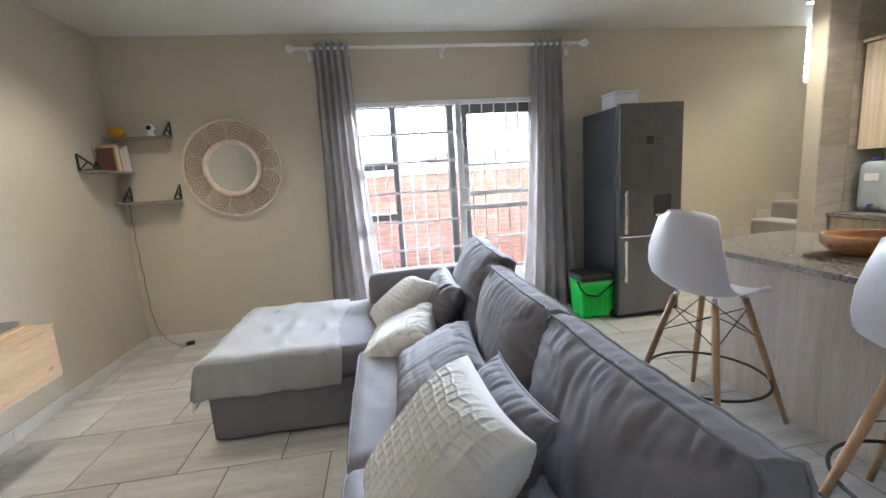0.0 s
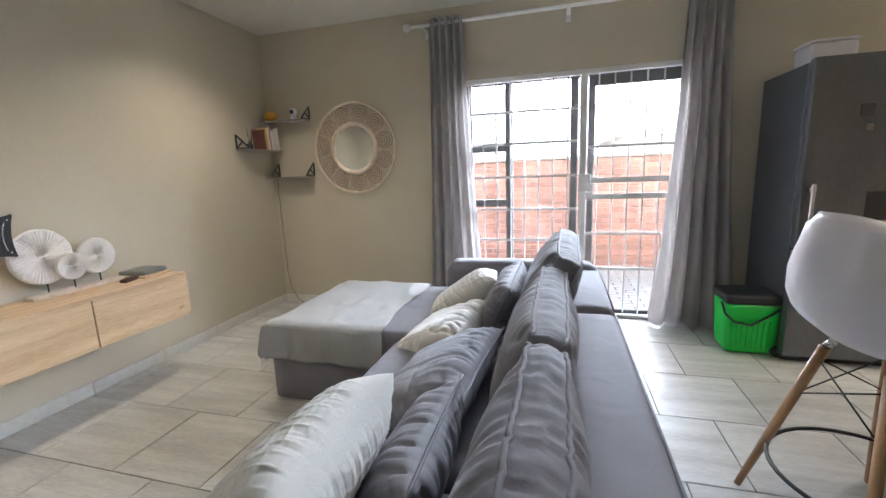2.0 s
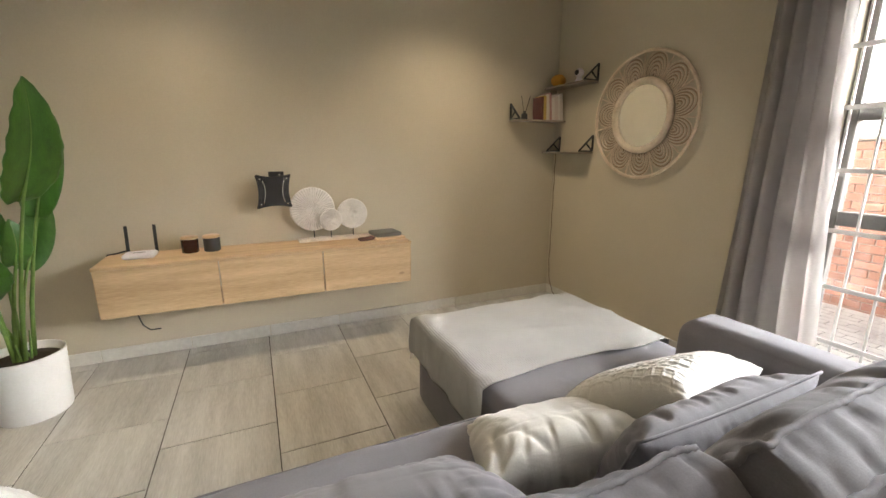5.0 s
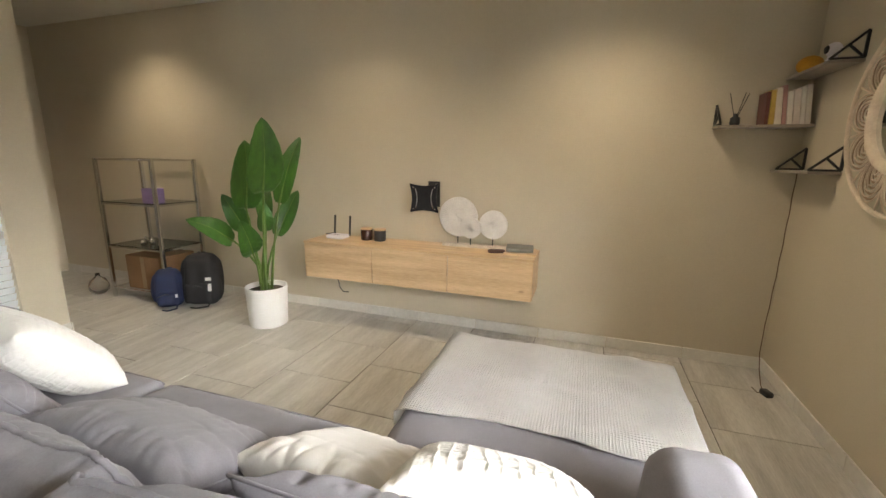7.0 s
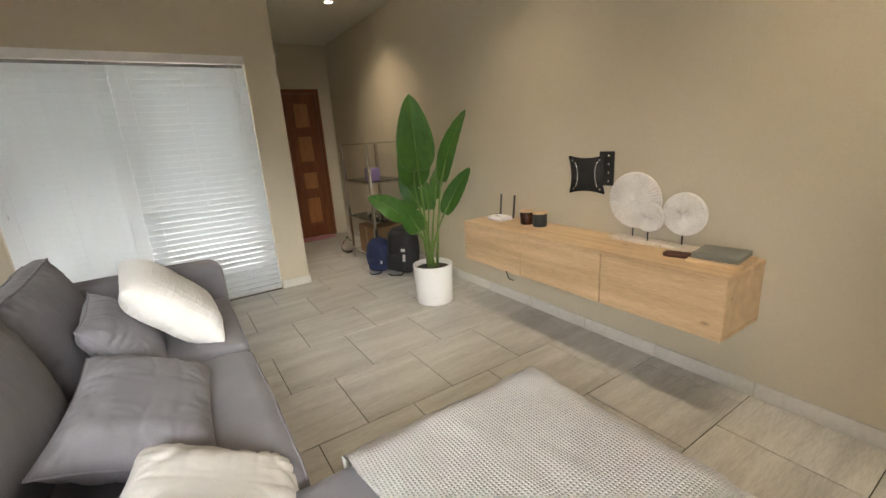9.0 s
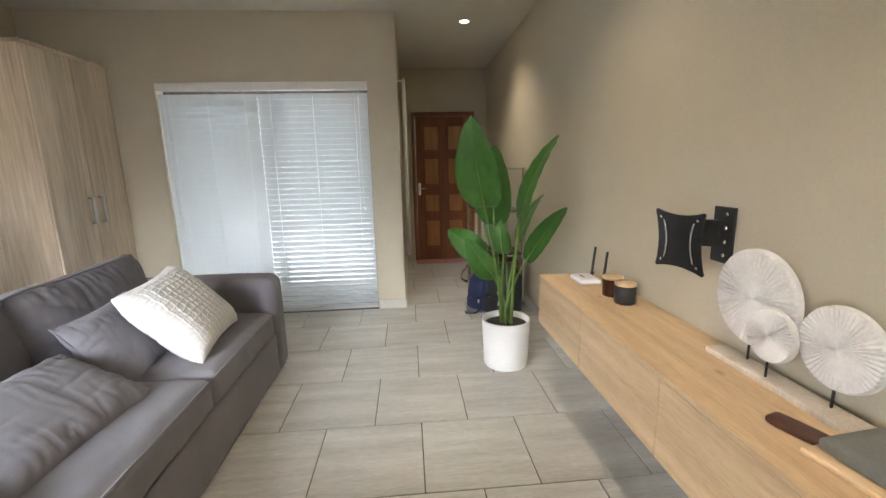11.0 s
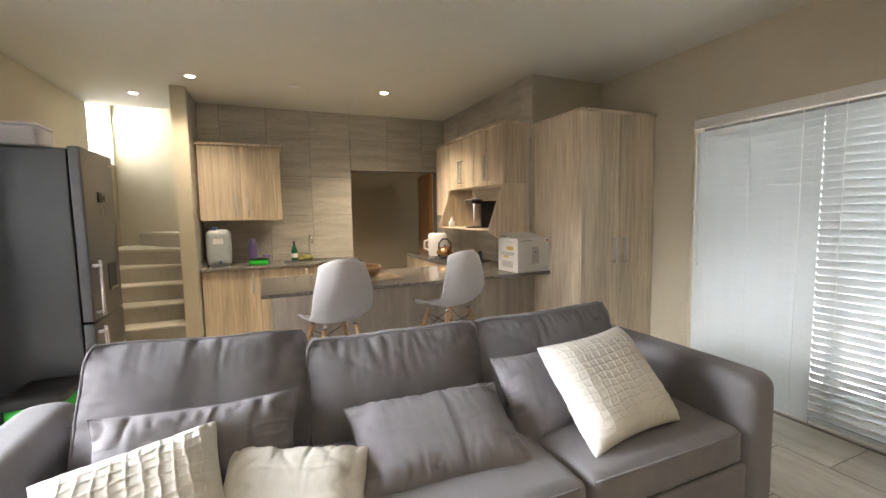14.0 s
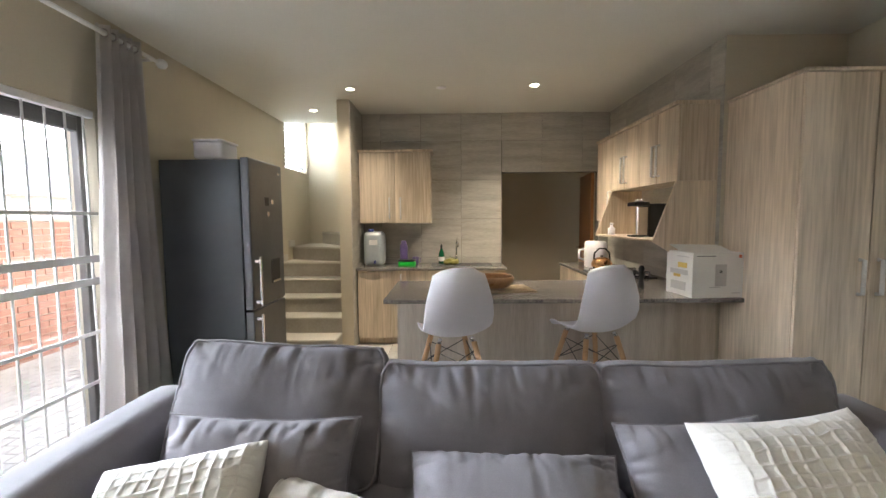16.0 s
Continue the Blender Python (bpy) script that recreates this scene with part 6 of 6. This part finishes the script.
for k in range(6):
    at_world("drain_rib", boxed(4.18, 4.42, 1.84 + k * 0.03, 1.85 + k * 0.03, 0.905, 0.909), steel, sink)
tap = thing("mixer_tap", pose(4.46, 2.22, 0.90), "chrome swan-neck mixer tap", "tap")
pts = [(0, 0, 0.005), (0, 0, 0.24)] + [(-0.07 + 0.07 * math.cos(a * math.pi / 10), 0, 0.24 + 0.07 * math.sin(a * math.pi / 10)) for a in range(1, 11)] + [(-0.14, 0, 0.21)]
part("spout", tube(bmesh.new(), [(x_, y_ - 0.02 * (i / 12), z_) for i, (x_, y_, z_) in enumerate(pts)], 0.011, 10), chrome, tap)
part("base", lathe(bmesh.new(), [(0, 0.005), (0.026, 0.005), (0.024, 0.04), (0.014, 0.05), (0, 0.05)], 18), chrome, tap)
part("lever", tube(bmesh.new(), [(0, 0.01, 0.06), (-0.01, 0.05, 0.08), (-0.02, 0.085, 0.10)], 0.007, 8), chrome, tap)
rag_m = surface("olive_cloth", (0.22, 0.20, 0.05), (0.34, 0.31, 0.10), 0.95, 20, 150, 0.5)
rag = thing("dish_cloth", pose(4.34, 2.28, 0.906), "crumpled olive dish cloth on the sink", "cloth")
part("cloth", moved(soft_box(0.12, 0.16, 0.05, 0.022, (0, 0, 0.01), 14, 0.05, 3, 22), pose(0, 0, 0.03)), rag_m, rag)
# bin beside the fridge and box on top of it
bn = thing("compost_bin", pose(2.27, 4.0, 0), "bright green bin with a black lid and strap", "bin")
g = soft_box(0.34, 0.27, 0.36, 0.02, (0, 0, 0), 10)
for v in g.verts:
    k = 0.90 + 0.10 * (v.co.z / 0.17 * 0.5 + 0.5)
    v.co.x, v.co.y = v.co.x * k, v.co.y * k
part("tub", moved(g, pose(0, 0, 0.19)), green_plastic, bn)
for k in range(9):
    x_ = -0.13 + k * 0.0325
    part("rib", tube(bmesh.new(), [(x_ * 0.93, -0.128, 0.05), (x_, -0.138, 0.25)], 0.004, 6), green_plastic, bn)
part("lid", moved(soft_box(0.36, 0.30, 0.07, 0.025, (0, 0, 0.006), 10), pose(0, 0, 0.40)), black_plastic, bn, "black plastic lid")
part("strap", tube(bmesh.new(), [(-0.175, -0.06, 0.36), (-0.176, -0.135, 0.30), (-0.12, -0.147, 0.245), (-0.02, -0.150, 0.225), (0.09, -0.150, 0.30), (0.175, -0.13, 0.36)], 0.008, 8), black_plastic, bn, "black carry handle")
part("wheel", moved(lathe(bmesh.new(), [(0, -0.012), (0.035, -0.012), (0.038, 0), (0.035, 0.012), (0, 0.012)], 18), pose(0.15, -0.13, 0.042, 90, 0, 0)), black_plastic, bn)
fb = thing("storage_box", pose(2.62, 4.12, 1.915), "white plastic box on top of the fridge", "box")
part("tub", moved(soft_box(0.25, 0.22, 0.13, 0.02, (0, 0, 0), 8), pose(0, 0, 0.067)), white_plastic, fb)
part("lid", moved(soft_box(0.26, 0.23, 0.02, 0.008, (0, 0, 0), 8), pose(0, 0, 0.14)), white_plastic, fb)
part("sticker", boxed(0.06, 0.10, -0.07, -0.03, 0.1503, 0.1515), orange_print, fb, "small red sticker")
for k, (x_, z_) in enumerate(((0.34, 1.60), (0.44, 1.60), (0.36, 1.50))):
    mg = thing("fridge_magnet", pose(FX0 + x_ - 0.06, FY0 - 0.003, z_), "small dark square magnet on the fridge" if k == 0 else "small pale magnet on the fridge", "magnet", "fridge magnets")
    s_ = 0.034 if k == 0 else 0.018
    part("tile", boxed(-s_, s_, -0.004, 0.002, -s_, s_, 0.002, 1), black_plastic if k == 0 else chrome, mg)

# ---- downlights ----


def downlight(x, y, lit=True, power=32):
    d = thing("downlight", pose(x, y, TOP), "round recessed ceiling downlight, lit" if lit else "round recessed ceiling downlight, unlit", "downlight", "ceiling downlights")
    part("trim", lathe(bmesh.new(), [(0.036, -0.002), (0.05, -0.006), (0.052, -0.0005), (0.036, -0.0005)], 28), white_paint, d)
    part("lens", lathe(bmesh.new(), [(0, -0.003), (0.035, -0.003), (0.035, -0.001), (0, -0.001)], 24), lamp_glow if lit else white_plastic, d)
    if lit:
        lamp("downlight_beam", "SPOT", look((x, y, TOP - 0.02), (x, y + 0.0001, 0)), power, (1.0, 0.83, 0.61), cone=(radians(125), 0.9), radius=0.13)


for a in ((3.57, 3.28, True, 42), (4.36, 3.90, True, 9), (3.51, 1.47, True, 105), (-1.36, -0.78, True, 24), (-1.18, 1.55, True, 20), (-1.18, 3.35, True, 32)):
    downlight(*a)
downlight(3.55, 2.375, False)

# ---- outside: boundary wall, paving ----
BY = 6.9
bw = tagged(thing("boundary_wall", pose(0, BY, -0.3), "red clay brick boundary wall beyond the paving", "brick wall"))
at_world("core", boxed(-7, 9, BY + 0.012, BY + 0.2, -0.3, 1.46), mortar, bw, "pale mortar")
at_world("coping", boxed(-7, 9, BY - 0.02, BY + 0.24, 1.462, 1.50, 0.006, 1), mortar, bw, "pale cement coping")
bmk = boxed(-0.105, 0.105, 0, 0.05, 0, 0.065, 0.003, 1)
brick_mesh = mesh_of("brick", bmk, brick_red)
far = []
near = 0
random.seed(5)
for r in range(23):
    z = -0.27 + r * 0.075
    for k in range(-30, 40):
        x = k * 0.222 + (0.111 if r % 2 else 0)
        if -7 < x < 9:
            if -0.9 < x < 2.4 and 0.0 < z and near < 300:
                piece("brick", brick_mesh, bw, pose(x, 0.001 * random.random() - 0.003, z + 0.3))
                near += 1
            elif z + 0.065 < 1.46:
                far.append((x - 0.105, x + 0.105, -0.002, 0.04, z + 0.3, z + 0.365))
rest = many_boxes("brickwork", far, brick_red)
rest.parent = bw
tagged(rest, kind="stuff")
fence = thing("electric_fence", pose(0.2, BY + 0.1, 1.5), "thin steel fence pole with insulators and wires on the wall", "fence")
for x in (0.05, 3.4, -3.4):
    at_world("pole", tube(bmesh.new(), [(x, BY + 0.1, 1.5), (x + 0.01, BY + 0.1, 2.15)], 0.008, 6), black_metal, fence)
    for k in range(5):
        at_world("insulator", lathe(bmesh.new(), [(0, 0), (0.016, 0.004), (0.016, 0.022), (0, 0.026)], 8, (x, BY + 0.09, 1.58 + k * 0.12)), black_plastic, fence)
for k in range(0, 5, 2):
    at_world("wire", tube(bmesh.new(), [(-3.4, BY + 0.085, 1.592 + k * 0.12), (3.4, BY + 0.085, 1.592 + k * 0.12)], 0.0011, 4), chrome, fence)
pv = tagged(thing("pavement", pose(0, 0, -0.3), "pale concrete paving outside the sliding door", "paving"), kind="structure")
at_world("bed", boxed(-7, 9, NORTH + 0.2, BY + 0.012, -0.3, -0.065), mortar, pv)
slab_mesh = mesh_of("paver", boxed(-0.096, 0.096, -0.046, 0.046, 0, 0.02, 0.003, 1), paving)
for i in range(20):
    for j in range(12):
        piece("paver", slab_mesh, pv, pose(0.0 + i * 0.2 + (0.1 if j % 2 else 0) - 0.4, 4.75 + j * 0.1, 0.236 + 0.0))
slabs = []
for i in range(-16, 24):
    for j in range(22):
        x, y = i * 0.2 + (0.1 if j % 2 else 0), 4.75 + j * 0.1
        if y < 6.85 and not (-0.5 < x < 3.7 and y < 5.9):
            slabs.append((x - 0.096, x + 0.096, y - 0.046, y + 0.046, 0.234, 0.254))
field = many_boxes("paver_field", slabs, paving)
field.parent = pv
tagged(field, kind="stuff")
house = thing("neighbour_house", pose(9, 18, -0.3), "pale plastered neighbour house with a grey tiled hipped roof", "house")
pale_plaster = surface("pale_plaster", (0.60, 0.57, 0.52), (0.70, 0.67, 0.62), 0.85, 2, 50, 0.2)
pale_roof = surface("pale_roof_tile", (0.34, 0.33, 0.33), (0.46, 0.45, 0.44), 0.8, 3, 40, 0.2)
at_world("wall", boxed(2.9, 19.6, 15.3, 21.7, -0.3, 2.25), pale_plaster, house)
g = bmesh.new()
for lift in (0.0, 0.12):
    ring_ = [g.verts.new(p) for p in ((2.5, 15.0, 2.25 + lift), (20.0, 15.0, 2.25 + lift), (20.0, 22.0, 2.25 + lift), (2.5, 22.0, 2.25 + lift))]
    if lift:
        r0, r1 = g.verts.new((6.0, 18.5, 4.05)), g.verts.new((16.5, 18.5, 4.05))
        for f in ((ring_[0], ring_[1], r1, r0), (ring_[1], ring_[2], r1), (ring_[2], ring_[3], r0, r1), (ring_[3], ring_[0], r0)):
            g.faces.new(f)
        for i in range(4):
            g.faces.new((low[i], low[(i + 1) % 4], ring_[(i + 1) % 4], ring_[i]))
    else:
        low = ring_
        g.faces.new(low[::-1])
roof = at_world("roof", g, pale_roof, house, "grey tiled hipped roof")
courses = [(2.5 + 0.19 * i * 1.02, 20.0 - 0.19 * i * 1.02, 15.0 + 0.19 * i, 15.03 + 0.19 * i, 2.37 + 0.0912 * i, 2.40 + 0.0912 * i) for i in range(18)]
rows_of_tiles = many_boxes("tile_courses", courses, pale_roof)
rows_of_tiles.parent = house
rows_of_tiles.matrix_basis = house.matrix_basis.inverted()
solid("backdrop", boxed(-120, 120, 80, 80.5, -10, 70), glow("bright_cloud", (0.97, 0.98, 1.0), 0.75), "bright overcast sky", "sky")
# patio behind the blinds
solid("patio_slab", boxed(-0.49, 6.0, -5.5, SOUTH - 0.2, -0.3, -0.05), paving, "concrete patio slab", "patio")

# ---- floor tiles ----
T = 0.513
tile_mesh = mesh_of("floor_tile", boxed(-T / 2 + 0.0025, T / 2 - 0.0025, -T / 2 + 0.0025, T / 2 - 0.0025, -0.0045, 0.0, 0.0015, 1), floor_tile)


def cut_tile(x0, x1, y0, y1):
    g = boxed(x0 + 0.0025, x1 - 0.0025, y0 + 0.0025, y1 - 0.0025, -0.0045, 0.0)
    ob = part("floor_tile", g, floor_tile, floor)
    return ob


def rooms(x, y):
    return -1.92 < x < 4.57 and -0.53 < y < 4.5 or -1.92 < x < -0.70 and -2.66 < y <= -0.53 or 4.57 <= x < 6.0 and -0.15 < y < 1.9


n_full = 0
for r in range(-7, 10):
    y0 = -0.11 + r * T
    off = -0.28 if r % 2 else -0.537
    for k in range(-6, 14):
        x0 = off + k * T
        cx, cy = x0 + T / 2, y0 + T / 2
        corners = [rooms(x0 + dx * T, y0 + dy * T) for dx in (0.02, 0.98) for dy in (0.02, 0.98)]
        if all(corners):
            piece("floor_tile", tile_mesh, floor, pose(cx, cy, 0))
        elif any(corners):
            for X0, X1, Yb, Yt in ((-1.92, 4.57, -0.53, 4.5), (-1.92, -0.70, -2.66, -0.53), (4.57, 6.0, -0.15, 1.9)):
                a0, a1, c0, c1 = max(x0, X0), min(x0 + T, X1), max(y0, Yb), min(y0 + T, Yt)
                if a1 - a0 > 0.02 and c1 - c0 > 0.02:
                    cut_tile(a0, a1, c0, c1)

# ---- kitchen wall tiles ----
W_, H_ = 0.497, 0.478


def wall_tiles(parent, axis, at, lo, hi, s0, holes=()):
    for r in range(7):
        z0, z1 = 2.405 - (5 - r) * H_, 2.405 - (4 - r) * H_
        z0, z1 = max(z0, 0.0), min(z1, TOP)
        if z1 - z0 < 0.03:
            continue
        s = s0 - W_ * 8
        while s < hi:
            a, e = max(s, lo), min(s + W_, hi)
            if e - a > 0.02:
                bits = [(a, e, z0, z1)]
                for ha, he, hz in holes:
                    out = []
                    for p0, p1, q0, q1 in bits:
                        if p1 <= ha or p0 >= he or q0 >= hz:
                            out.append((p0, p1, q0, q1))
                            continue
                        if p0 < ha:
                            out.append((p0, ha, q0, q1))
                        if p1 > he:
                            out.append((he, p1, q0, q1))
                        if q1 > hz:
                            out.append((max(p0, ha), min(p1, he), hz, q1))
                    bits = out
                for p0, p1, q0, q1 in bits:
                    if p1 - p0 > 0.01 and q1 - q0 > 0.01:
                        if axis == "x":
                            g = boxed(at - 0.008, at - 0.0005, p0 + 0.002, p1 - 0.002, q0 + 0.002, q1 - 0.002)
                        elif axis == "y":
                            g = boxed(p0 + 0.002, p1 - 0.002, at + 0.0005, at + 0.008, q0 + 0.002, q1 - 0.002)
                        else:
                            g = boxed(p0 + 0.002, p1 - 0.002, at - 0.008, at - 0.0005, q0 + 0.002, q1 - 0.002)
                        part("wall_tile", g, wall_tile, parent)
            s += W_


wall_tiles(kitchen_wall, "x", BACK, 0.336, 3.37, 2.153, ((0.45, 1.65, 2.02),))
wall_tiles(kitchen_south, "y", 0.327, 2.432, BACK - 0.009, 3.1)
pier_face = bpy.data.objects["wall_pier"]
wall_tiles(pier_face, "n", 3.38, 3.93, BACK - 0.009, 4.2)
